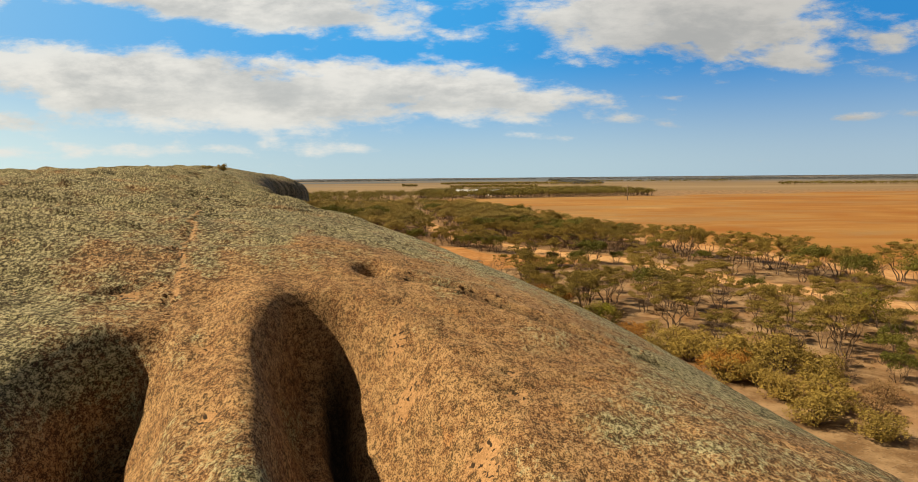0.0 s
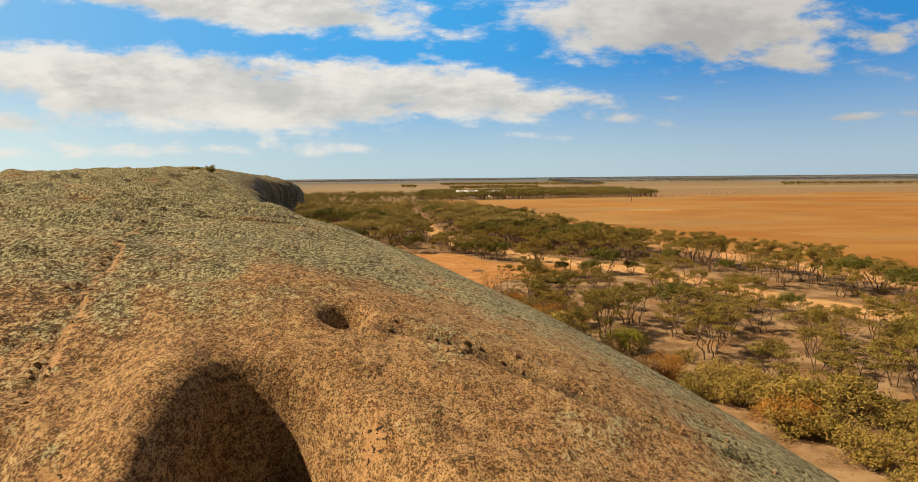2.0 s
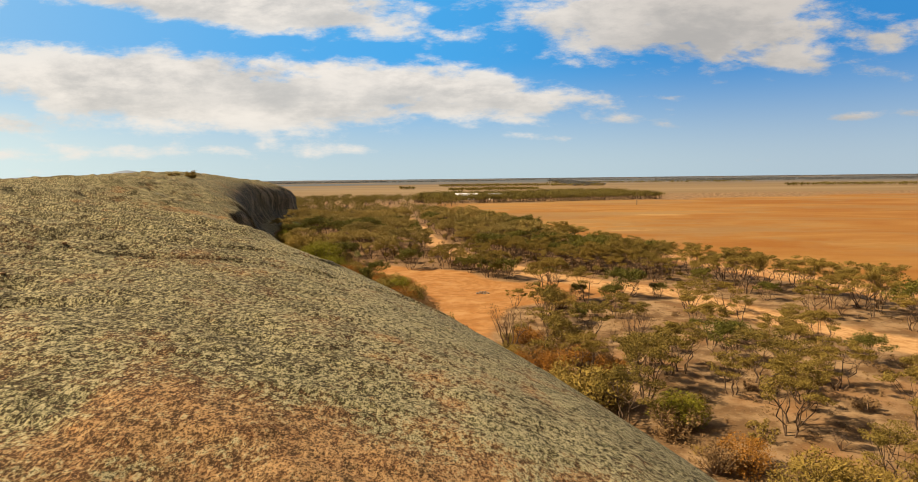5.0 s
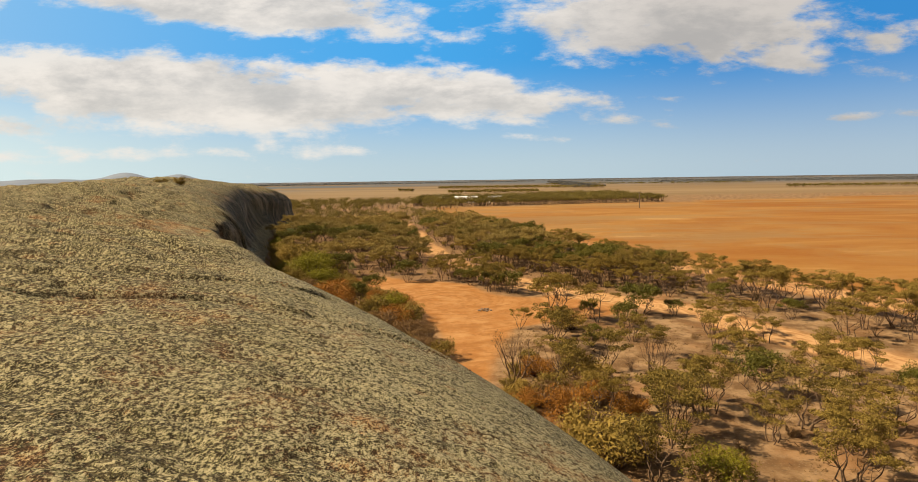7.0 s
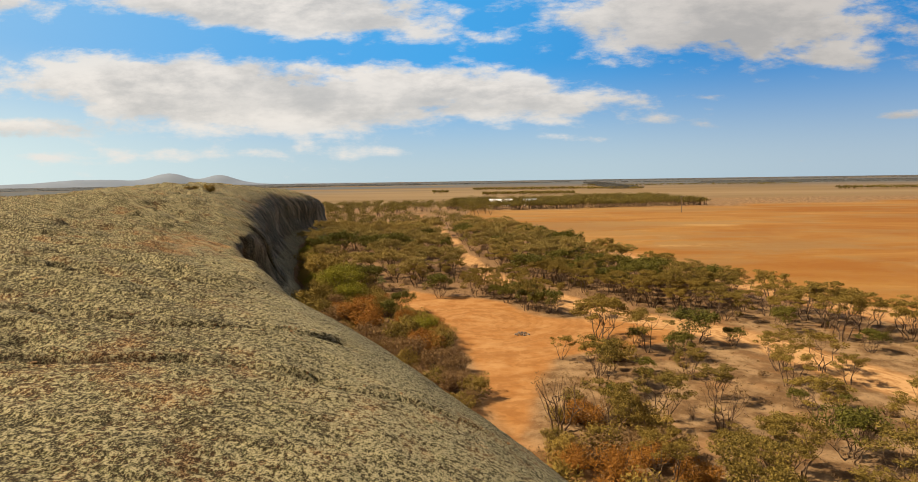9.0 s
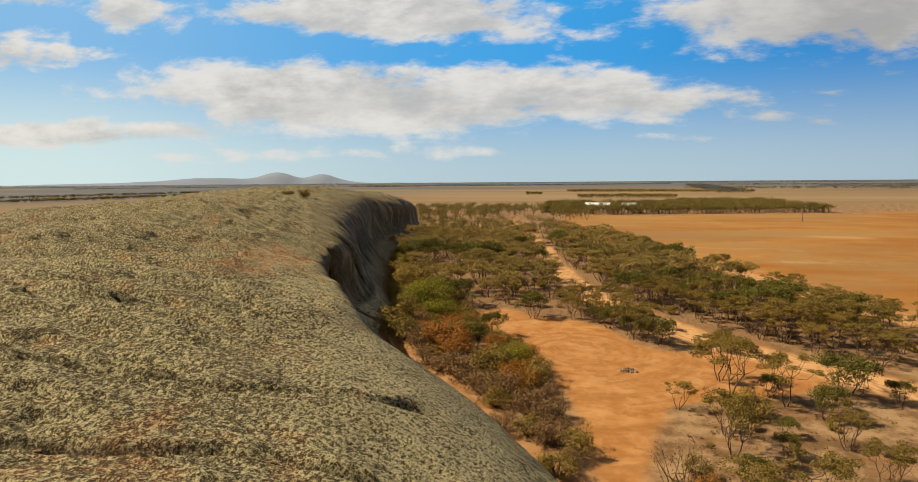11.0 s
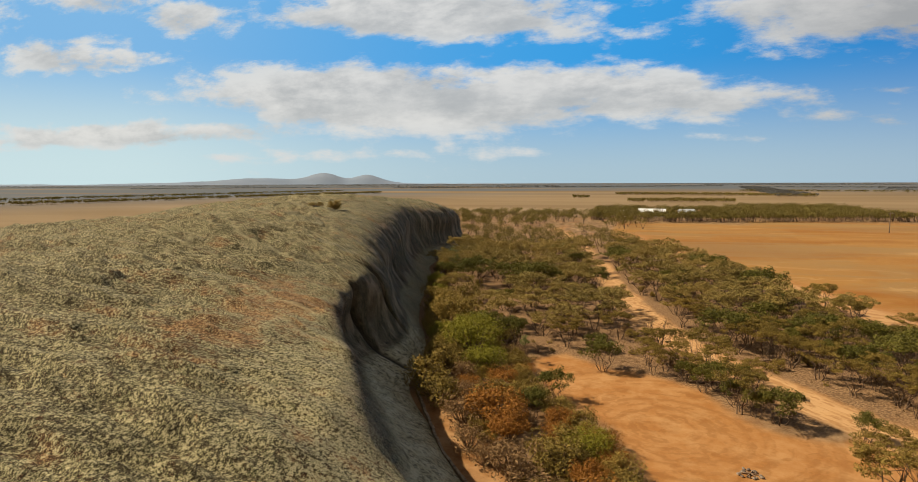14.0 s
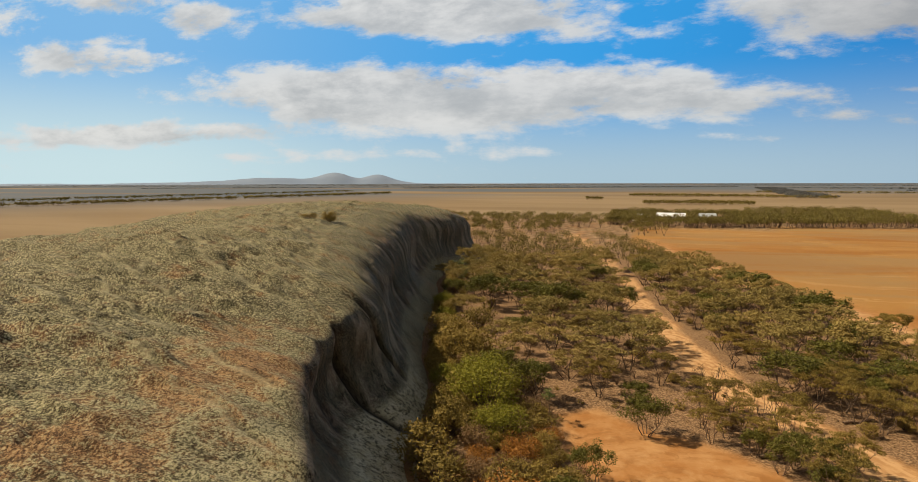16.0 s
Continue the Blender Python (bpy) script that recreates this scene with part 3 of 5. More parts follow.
def build_rock():
    ys = [-25.0]
    while ys[-1] < 300:
        y = ys[-1]
        ys.append(y + (0.6 if y < 8 else 0.2 if y < 70 else 0.3 if y < 135 else 0.8))
    ys = np.array(ys)
    nq = 108
    q = np.linspace(0, 1, nq)
    extra = [0.0]
    while extra[-1] < 116:
        e = extra[-1]
        extra.append(e + (0.22 if e < 12 else 0.3 if e < 30 else 0.6 if e < 70 else 2.5))
    extra = np.array(extra[1:])
    Y = ys[:, None]
    xf, rise, sh, sl = [curve_through(ys, FOOT_Y, v)[:, None] for v in (FOOT_X, RISE, SHOULDER, SLOPE)]
    end = np.sqrt(np.clip(1 - smooth(ys, 243, 300) ** 2, 0.0, 1))[:, None]
    rise, sl = rise * end, sl * (0.25 + 0.75 * end)
    # rounded shoulder
    th = q[None, :] * math.pi / 2
    d0, z0 = sh * (1 - np.cos(th)), rise * np.sin(th)
    # flared wall under an overhanging rim
    wd = curve_through(q, [0, 0.14, 0.28, 0.40, 0.52, 0.64, 0.74, 0.80, 0.88, 1], [0, 0.26, 0.50, 0.63, 0.66, 0.60, 0.572, 0.60, 0.72, 1])
    wz = curve_through(q, [0, 0.14, 0.28, 0.40, 0.52, 0.64, 0.74, 0.80, 0.88, 1], [0, 0.07, 0.16, 0.34, 0.54, 0.76, 0.925, 0.972, 0.988, 1])
    # farther on the rim is rounded over and the wall stands back less
    turn = smooth(ys, 113, 127)[:, None]
    rd = curve_through(q, [0, 0.12, 0.24, 0.34, 0.42, 0.50, 0.58, 0.66, 0.76, 0.88, 1], [0, 0.11, 0.22, 0.31, 0.365, 0.375, 0.37, 0.40, 0.50, 0.71, 1])
    rz = curve_through(q, [0, 0.12, 0.24, 0.34, 0.42, 0.50, 0.58, 0.66, 0.76, 0.88, 1], [0, 0.05, 0.11, 0.20, 0.33, 0.47, 0.60, 0.71, 0.83, 0.935, 1])
    wd, wz = wd[None, :] * (1 - turn) + rd[None, :] * turn, wz[None, :] * (1 - turn) + rz[None, :] * turn
    wave = (smooth(ys, 74, 90) * (0.88 + 0.12 * np.cos(ys * 0.16)) * smooth(ys, 300, 275))[:, None]
    bay = 1.1 * value_noise(ys * 0.09, ys * 0, ys * 0 + 4)[:, None] * smooth(ys, 95, 118)[:, None]
    d = d0 * (1 - wave) + (wd * sh) * wave
    z = z0 * (1 - wave) + (wz * rise) * wave
    d = np.concatenate([d, sh + extra[None, :]], 1)
    z = np.concatenate([z, np.repeat(rise, len(extra), 1)], 1)
    dd = np.clip(d, 0, 1.65 * CREST)
    far_side = np.sqrt(np.clip(1 - smooth(d, 55, 122) ** 2, 0, 1))
    z = (z + sl * dd * (1 - dd / (2 * CREST))) * far_side - 3.2 * smooth(d, 30, 78) * smooth(Y, 80, 150)
    X = xf - d + bay * smooth(d, 14, 4)
    Yf = np.repeat(Y, X.shape[1], 1)
    qq = np.concatenate([q, 1 + extra / 10])[None, :] + 0 * X
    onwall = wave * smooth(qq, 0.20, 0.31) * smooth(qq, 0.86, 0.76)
    top = smooth(qq, 0.3, 0.9)
    # swells, hummocks and ledges
    swell = 0.45 * fbm(X * 0.075, Yf * 0.075, 0 * X, 3) + 0.5 * smooth(X, -8, -26) * 1.2 * fbm(X * 0.13 + 3, Yf * 0.28, 0 * X + 2, 3) + 0.10 * fbm(X * 0.5, Yf * 0.5, z * 0.4, 3)
    hum = (0.09 + 0.07 * smooth(X, -16, -30)) * np.abs(fbm(X * 0.9, Yf * 1.5, z, 2)) + 0.04 * fbm(X * 2.4, Yf * 2.4, z * 2.4, 2)
    ledge = smooth(X, -22, -40) * 0.95 * np.maximum(0, fbm(X * 0.08 + 9, Yf * 0.22, 0 * X + 7, 4)) ** 1.3
    terrace = smooth(X, -13, -27) * (0.46 * smooth(fbm(X * 0.13 - 0.06 * Yf, Yf * 0.75, 0 * X + 13, 3), 0.02, 0.17) + 0.20 * smooth(fbm(X * 0.24 + 0.1 * Yf, Yf * 1.4, 0 * X + 23, 2), 0.04, 0.2)) + 0.10 * smooth(fbm(X * 0.5 + 7, Yf * 1.3, 0 * X + 17, 2), 0.05, 0.2)
    calm = 1 - 0.9 * wave * smooth(qq, 1.5, 1.1)
    hum, terrace, ledge = hum * calm, terrace * calm, ledge * calm
    lift = (swell * (0.3 + 0.7 * top) + hum + ledge + terrace * top) * smooth(z, 0.2, 1.6)
    # runnels at the near end
    XH, YH = X - 0.75, Yf + 0.5
    left = curve_through(YH, [0, 13.7, 17, 20.6, 22.6, 30], [-2.5, -5.1, -6.3, -7.6, -8.1, -8.6])
    right = curve_through(YH, [0, 13.9, 18.4, 21.1, 22.9, 30], [4.3, 0.1, -1.5, -2.8, -3.9, -6.4])
    half = 0.5 * (right - left) * np.sqrt(np.clip(1 - (np.maximum(0, YH - 22.0) / 4.3) ** 2, 0.05, 1))
    s = (XH - 0.5 * (left + right) + 0.12 * np.sin(YH * 1.3)) / half
    g1 = 3.7 * smooth(s, -1.25, -0.45) * smooth(s, 1.9, 0.05) * smooth(YH - 0.25 * (XH + 6.5), 26.2, 24.2)
    lift = lift + 0.55 * np.exp(-((XH - left + 1.0) / 1.1) ** 2) * smooth(YH, 29, 24) * smooth(YH, 4, 12)
    axis = XH + 6.1 - 0.31 * (24.2 - YH) - 0.1 * np.sin(YH * 1.1)
    slot = 1.9 * np.exp(-(axis / 0.42) ** 2) * smooth(YH, 25.4, 24.2) * smooth(YH, 18.6, 21.6) + 0.45 * np.exp(-(axis / 0.7) ** 2) * smooth(YH, 22, 19)
    hx = -12.6 + 0.24 * (20 - YH) + 0.12 * np.sin(YH * 0.9)
    hr = curve_through(YH, [0, 13.4, 16.2, 19.4, 22.8, 30], [-4, -7.9, -8.9, -10.2, -11.6, -14])
    head = np.maximum(0, np.minimum(22.9, 22.9 + 1.0 * (XH + 12)) - YH)
    rim = np.where(XH > hx, np.clip((hr - XH) / np.maximum(0.4, hr - hx), 0, 1), smooth(hx - XH, 3.0, 0.1))
    g2 = 3.3 * rim * smooth(head, -0.4, 3.6)
    g2 = g2 + 3.6 * np.exp(-((XH - hx + 0.15) / 0.55) ** 2) * smooth(head, 0.9, 3.0)
    lift = lift + 0.9 * smooth(XH, -10.5, -14.5) * smooth(YH, 25, 19) * smooth(YH, 0, 10)
    pit = 1.3 * np.exp(-(np.hypot((X + 4.45) / 0.75, (Yf - 29.1) / 0.95)) ** 4)
    pans = [(-16.4, 40.4, 1.5, 0.55, 0.4), (-19.6, 43.0, 1.3, 0.5, 0.45), (-24, 52, 1.6, 0.5, 0.3), (-12.6, 23.9, 0.5, 0.25, 0.25)]
    rng = random.Random(14)
    for k in range(14):
        pans.append((rng.uniform(-88, -26), rng.uniform(45, 150), rng.uniform(0.8, 2.6), rng.uniform(0.2, 0.4), rng.uniform(0.15, 0.4)))
    for px, py, rx, ry, deep in pans:
        wob = 0.35 * fbm(X * 1.1, Yf * 1.1, 0 * X + 3, 2) if px > -25 else 0
        pit = np.maximum(pit, deep * np.exp(-(np.hypot((X - px) / rx, (Yf - py - 0.2 * (X - px)) / ry) + wob) ** 4))
    carve = np.maximum(g1 + slot, g2) + pit
    bare = np.clip(0.75 * np.exp(-(((X + 3) / 9) ** 2 + ((Yf - 20) / 9) ** 2)) + 0.44 * np.exp(-(((X + 36 + 0.25 * (Yf - 96)) / 6) ** 2 + ((Yf - 98) / 16) ** 2)) + 0.55 * np.exp(-(((X + 1) / 7) ** 2 + ((Yf - 29) / 6) ** 2)) + 0.25 * smooth(carve, 0.3, 1.5) + (0.06 * smooth(Yf, 75, 40) + 0.26 * smooth(Yf, 38, 24)) * smooth(X, -15, -10) + 0.2 * smooth(pit, 0.1, 0.3), 0, 1)
    scar, drain = np.zeros_like(X), np.zeros_like(X)
    # slot and trench take near-black colour for the shade of their depth
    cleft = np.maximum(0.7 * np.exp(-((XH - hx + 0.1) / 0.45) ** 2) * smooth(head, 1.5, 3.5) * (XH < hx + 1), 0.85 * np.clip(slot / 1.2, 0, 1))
    for px, py, r in ((-2.5, 22.9, 0.5), (-2.0, 20.6, 0.6), (1.7, 20.2, 0.35), (1.9, 18.9, 0.5), (0.7, 16.8, 0.6), (-9.2, 20.2, 0.35), (-7.4, 16.3, 0.4), (-14.5, 24.9, 0.6), (0.8, 16.0, 0.4)):
        near = np.exp(-((X - px) ** 2 + (Yf - py) ** 2) / r ** 2)
        scar = np.maximum(scar, near)
        lift = lift - 0.12 * near
    for line, half, deep, step in CRACKS:
        dist, along, side = line_distance(X + 0.8 * fbm(X * 0.3, Yf * 0.3, 0 * X + 2, 3), Yf + 0.8 * fbm(X * 0.3, Yf * 0.3, 0 * X + 11, 3), line)
        fade = smooth(along, 0, 0.06) * smooth(along, 1, 0.94) * (0.4 + 0.6 * smooth(fbm(X * 0.4, Yf * 0.4, 0 * X + 5, 2), -0.25, 0.2))
        notch = np.exp(-(dist / half) ** 2)
        lift = lift - 1.9 * deep * notch * fade + 1.5 * step * fade * smooth(dist, 1.8, 0.1) * (side > 0)
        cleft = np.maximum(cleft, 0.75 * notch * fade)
        if line[0][1] > 95:
            drain = np.maximum(drain, np.exp(-((dist - 0.35) / 0.3) ** 2) * fade * (side < 0))
        if line[-1] == (10, 24.8):
            scar = np.maximum(scar, 0.75 * smooth(dist, 0.75, 0.3) * (side < 0) * fade)
        if line[-1] == (-12, 22.8):
            scar = np.maximum(scar, 0.8 * smooth(dist, 0.6, 0.25) * (side > 0) * fade * (Yf < 44))
    z = np.maximum(z + lift - carve, np.where(qq < 0.02, -0.6, -0.2))
    # upright water-worn grooves in the wall
    for gy, toe, half, deep, low in ((105.5, 0.8, 0.7, 0.4, 0.20), (110.8, 0.6, 1.0, 0.55, 0.22), (116.0, 2.2, 0.46, 0.95, 0.0), (123.6, 4.2, 0.45, 0.9, 0.18), (133, 3.0, 0.5, 0.5, 0.2), (144, 3.0, 0.6, 0.7, 0.1), (160, 3.0, 0.7, 0.6, 0.15), (176.5, -4.0, 0.6, 0.8, 0.05)):
        path = gy + toe * smooth(z, 9.5, 2.0) + 0.25 * np.sin(z * 0.9 + gy)
        k = np.exp(-((Yf - path) / half) ** 2) * wave * smooth(qq, low, low + 0.08) * smooth(qq, 0.88, 0.74)
        X = X - deep * k * smooth(qq, 0.15, 0.35)
        z = z - 0.25 * k * smooth(qq, 0.4, 0.2)
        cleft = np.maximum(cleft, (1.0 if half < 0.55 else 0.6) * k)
    X = X + onwall * 0.7 * value_noise(Yf * 0.065, z * 0.08, 0 * X)
    rows, cols = X.shape
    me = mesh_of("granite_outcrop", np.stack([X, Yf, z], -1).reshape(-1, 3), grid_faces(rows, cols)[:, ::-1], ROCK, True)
    put_attribute(me, "bare", bare)
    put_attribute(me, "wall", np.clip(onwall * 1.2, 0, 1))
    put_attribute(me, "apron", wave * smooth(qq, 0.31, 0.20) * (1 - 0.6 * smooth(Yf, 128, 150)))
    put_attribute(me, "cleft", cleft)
    put_attribute(me, "scar", scar)
    put_attribute(me, "drain", drain)
    put_attribute(me, "shoulder", smooth(d, 22, 12) * smooth(Yf, 16, 30) * smooth(Yf, 112, 90) + 0 * X)
    tagged(new("granite_outcrop", me), "huge domed granite outcrop with grey-green lichen and a flared shaded wall", "rock")
    return X, Yf, z


RX, RY, RZ = build_rock()


def rock_height(x, y):
    """The rock's height over a place, by its nearest top point."""
    row = np.argmin(np.abs(RY[:, 0] - y))
    col = np.argmin(np.abs(RX[row, 40:] - x)) + 40
    return float(RZ[row, col])


# ---- trees and shrubs ----
def tube(points, radii, sides=5):
    """A tapered limb along points: vertices and quads."""
    points = np.asarray(points, float)
    verts, faces = [], []
    for k, p in enumerate(points):
        way = points[min(k + 1, len(points) - 1)] - points[max(k - 1, 0)]
        way = way / (np.linalg.norm(way) + 1e-9)
        u = np.cross(way, (0.3, 0.9, 0.2))
        u = u / (np.linalg.norm(u) + 1e-9)
        v = np.cross(way, u)
        for a in range(sides):
            t = 2 * math.pi * a / sides
            verts.append(p + radii[k] * (math.cos(t) * u + math.sin(t) * v))
    for k in range(len(points) - 1):
        for a in range(sides):
            b = (a + 1) % sides
            faces.append((k * sides + a, k * sides + b, (k + 1) * sides + b, (k + 1) * sides + a))
    return np.array(verts), np.array(faces, int)


def gather(pieces):
    verts, faces, at = [], [], 0
    for v, f in pieces:
        verts.append(v)
        faces.append(f + at)
        at += len(v)
    return np.concatenate(verts), np.concatenate(faces)


def leaves(rng, centres, radii, count, size, flatness=0.6, upward=0.5):
    """Loose small leaves in a clump round each centre."""
    n = len(centres) * count
    c, r = np.repeat(centres, count, 0), np.repeat(radii, count)
    way = rng.normal(size=(n, 3))
    way /= np.linalg.norm(way, axis=1)[:, None]
    reach = rng.uniform(0.3, 1.0, n) ** 0.45
    p = c + way * (reach * r)[:, None] * np.array([1, 1, flatness])
    a = rng.normal(size=(n, 3))
    a[:, 2] -= 0.35
    a /= np.linalg.norm(a, axis=1)[:, None]
    nrm = rng.normal(size=(n, 3)) * 0.55 + way * 1.25 + np.array([0, 0, upward])
    b = np.cross(nrm, a)
    b /= np.linalg.norm(b, axis=1)[:, None] + 1e-9
    s = size * rng.uniform(0.6, 1.35, n)[:, None]
    v = np.stack([p - a * s, p + b * s * 0.62 + a * s * 0.2, p + a * s * 1.1 - b * s * 0.15], 1).reshape(-1, 3)
    return v, np.arange(n * 3).reshape(-1, 3)


def grow(seed, height, spread, stems, forks, per_clump, leaf, clump, flatness=0.55, crown_from=0.55, girth=0.085):
    """Limbs and leaves of a many-stemmed tree of that height."""
    rng = np.random.default_rng(seed)
    limbs, centres, radii = [], [], []
    turn0 = rng.uniform(0, 6.28)
    for s in range(stems):
        a = turn0 + 6.283 * (s + rng.uniform(-0.3, 0.3)) / stems
        lean, bow = spread * rng.uniform(0.3, 0.72), rng.uniform(-0.2, 0.3)
        fork_z = height * crown_from * rng.uniform(0.75, 1.05)
        base = np.array([math.cos(a), math.sin(a), 0]) * 0.12 * min(stems - 1, 3)
        tip = np.array([math.cos(a) * lean, math.sin(a) * lean, fork_z])
        pts = []
        for k in range(5):
            t = k / 4
            p = base * (1 - t) + tip * t
            p[:2] += rng.normal(0, 0.13, 2) * (0 < k) + (tip[:2] - base[:2]) * bow * math.sin(math.pi * t)
            pts.append(p)
        pts[0][2] = -0.15
        r0 = girth * rng.uniform(0.75, 1.15)
        limbs.append(tube(pts, [r0 * (1.25 - 0.75 * k / 4) for k in range(5)], 5))
        for f in range(forks):
            b = a + rng.uniform(-1.5, 1.5)
            out = spread * rng.uniform(0.35, 1.0)
            top = height * rng.uniform(0.80, 0.97) - 0.36 * height * (out / spread) ** 2 * rng.uniform(0.3, 1)
            end = np.array([math.cos(b) * out, math.sin(b) * out, top])
            start = pts[rng.integers(2, 5)]
            bend = (start + end) / 2 + np.array([0, 0, -0.08 * height]) + rng.normal(0, 0.12, 3)
            limbs.append(tube([start, bend, end - (end - bend) * 0.3, end], [r0 * 0.5, r0 * 0.38, r0 * 0.24, r0 * 0.12], 3))
            for c in range(2 + (rng.random() < 0.5)):
                at = end + rng.normal(0, 0.5, 3) * np.array([clump, clump, clump * 0.55])
                centres.append(at)
                radii.append(clump * rng.uniform(0.6, 1.1))
                limbs.append(tube([bend * 0.35 + end * 0.65, at], [r0 * 0.16, r0 * 0.06], 3))
    crown = leaves(rng, np.array(centres), np.array(radii), per_clump, leaf, flatness)
    return gather(limbs), crown


def bush(seed, height, spread, lumps, per_clump, leaf):
    """Limbs and leaves of a shrub that is leafy to the ground."""
    rng = np.random.default_rng(seed)
    limbs, centres, radii = [], [], []
    for k in range(lumps):
        a, out = rng.uniform(0, 6.28), spread * math.sqrt(rng.uniform(0, 1)) * 0.75
        z = height * rng.uniform(0.22, 0.80) * (1 - 0.35 * (out / spread) ** 2)
        c = np.array([math.cos(a) * out, math.sin(a) * out, z])
        centres.append(c)
        radii.append(0.27 * (height + spread) * rng.uniform(0.55, 1.0) * 0.6)
        limbs.append(tube([(c[0] * 0.1, c[1] * 0.1, -0.1), c * np.array([0.6, 0.6, 0.45]), c], [0.05, 0.035, 0.012], 4))
    return gather(limbs), leaves(rng, np.array(centres), np.array(radii), per_clump, leaf, 0.85, 0.7)


def twiggy(seed, height, spread, stems):
    """A leafless shrub of many thin stems."""
    rng = np.random.default_rng(seed)
    limbs = []
    for k in range(stems):
        a, out = rng.uniform(0, 6.28), spread * rng.uniform(0.3, 1)
        end = np.array([math.cos(a) * out, math.sin(a) * out, height * rng.uniform(0.6, 1)])
        mid = end * np.array([0.42, 0.42, 0.6]) + rng.normal(0, 0.1, 3)
        limbs.append(tube([(0, 0, -0.1), mid, end], [0.05, 0.03, 0.01], 4))
        for j in range(5):
            s = mid + (end - mid) * rng.uniform(0, 0.9)
            limbs.append(tube([s, s + np.array([rng.normal(0, 0.45), rng.normal(0, 0.45), rng.uniform(0.2, 0.8)])], [0.016, 0.005], 3))
    return gather(limbs)


def plant(name, built, leaf, label, category, bark=BARK, group="mallee woodland"):
    """A thing of its own: limbs and crown under an empty at its foot, kept as the pattern that the copies share."""
    limbs, crown = built
    root = tagged(new(name), label, category, "bushes on dry ground" if category != "tree" else group)
    root.empty_display_size = 0.3
    part("trunk", mesh_of(name + "_limbs", *limbs, bark, True), root)
    if crown is not None:
        part("crown", mesh_of(name + "_leaves", *crown, leaf), root)
    return root


OLIVE_LABEL = "many-stemmed mallee gum with thin olive crown on leaf litter"
MALLEES = [plant("mallee_tree", grow(11 + k, 5.0, 2.3, (3, 4, 5, 3, 4, 5)[k], (5, 4, 4, 6, 5, 4)[k], 118, 0.082, 0.58, 0.36, girth=0.058), LEAF["olive"], OLIVE_LABEL, "tree") for k in range(6)]
FAR_MALLEES = [plant("far_mallee", grow(31 + k, 5.0, 2.5, 3 + k % 2, 5, 60, 0.128, 0.66, 0.42, girth=0.06), LEAF["far"], "mallee gum with a broad olive crown in open woodland", "tree") for k in range(5)]
UMBRELLAS = [plant("umbrella_mallee", grow(41 + k, 5.5, 2.7, 2 + k % 2, 8, 140, 0.082, 0.60, 0.34, 0.62, 0.055), LEAF["olive"], "tall mallee gum with bare forked stems and a flat open crown", "tree") for k in range(3)]
DENSES = [plant("dense_mallee", grow(61 + k, 4.0, 2.0, 5, 5, 60, 0.115, 0.62, 0.8, 0.35, 0.06), LEAF["dense"], "dark green bushy mallee with leaves down to the ground", "tree") for k in range(2)]
SAPLING = plant("mallee_sapling", grow(71, 3.5, 0.9, 1, 6, 40, 0.09, 0.40, 0.7, 0.5, 0.04), LEAF["pale"], "slender sapling with pale green leaves beside the clearing", "tree")
BARES = [plant("leafless_mallee", (grow(81 + k, 5.0, 2.3, 5, 4, 8, 0.09, 0.5, 0.6)), LEAF["brown"], "nearly leafless mallee with bare grey branching stems", "tree", DRY) for k in range(2)]
BUSHES = {
    "bright": [plant("green_bush", bush(91 + k, 3.6, 2.3, 40, 150, 0.085), LEAF["bright"], "round bright yellow-green bush at the foot of the rock", "bush") for k in range(2)],
    "yellow": [plant("yellow_bush", bush(101 + k, 2.6, 1.7, 30, 105, 0.088), LEAF["yellow"], "dense golden olive bush on dry ground", "bush") for k in range(2)],
    "rust": [plant("rusty_bush", bush(111 + k, 2.6, 1.8, 30, 140, 0.078), LEAF["rust"], "rusty orange-brown drying bush at the foot of the rock", "bush") for k in range(2)],
    "brown": [plant("brown_bush", bush(121 + k, 2.4, 1.6, 26, 62, 0.085), LEAF["brown"], "dry grey-brown bush with thin twigs", "bush", DRY) for k in range(2)],
    "olive": [plant("olive_bush", bush(131 + k, 2.6, 1.7, 28, 70, 0.10), LEAF["olive"], "dull olive bush at the foot of the rock", "bush") for k in range(2)],
    "pale": [plant("pale_bush", bush(141, 3.2, 2.1, 28, 90, 0.10), LEAF["pale"], "pale green rounded bush beside the shaded wall", "bush")],
    "low": [plant("low_shrub", bush(151 + k, 0.8, 0.7, 9, 60, 0.06), LEAF["yellow"] if k else LEAF["brown"], "low dry shrub among leaf litter", "shrub", DRY) for k in range(2)],
}
TWIGS = [plant("bare_shrub", (twiggy(161 + k, 1.8, 1.2, 9), None), None, "leafless grey shrub of bare twigs", "shrub", DRY) for k in range(2)]
HEIGHT = {"far_mallee": 5.0, "mallee_tree": 5.0, "umbrella_mallee": 5.5, "dense_mallee": 4.0, "mallee_sapling": 3.5, "leafless_mallee": 5.0, "green_bush": 3.6, "yellow_bush": 2.6, "rusty_bush": 2.6, "brown_bush": 2.4, "olive_bush": 2.6, "pale_bush": 3.2, "low_shrub": 0.8, "bare_shrub": 1.8}
used, taken = set(), []
planting = random.Random(5)


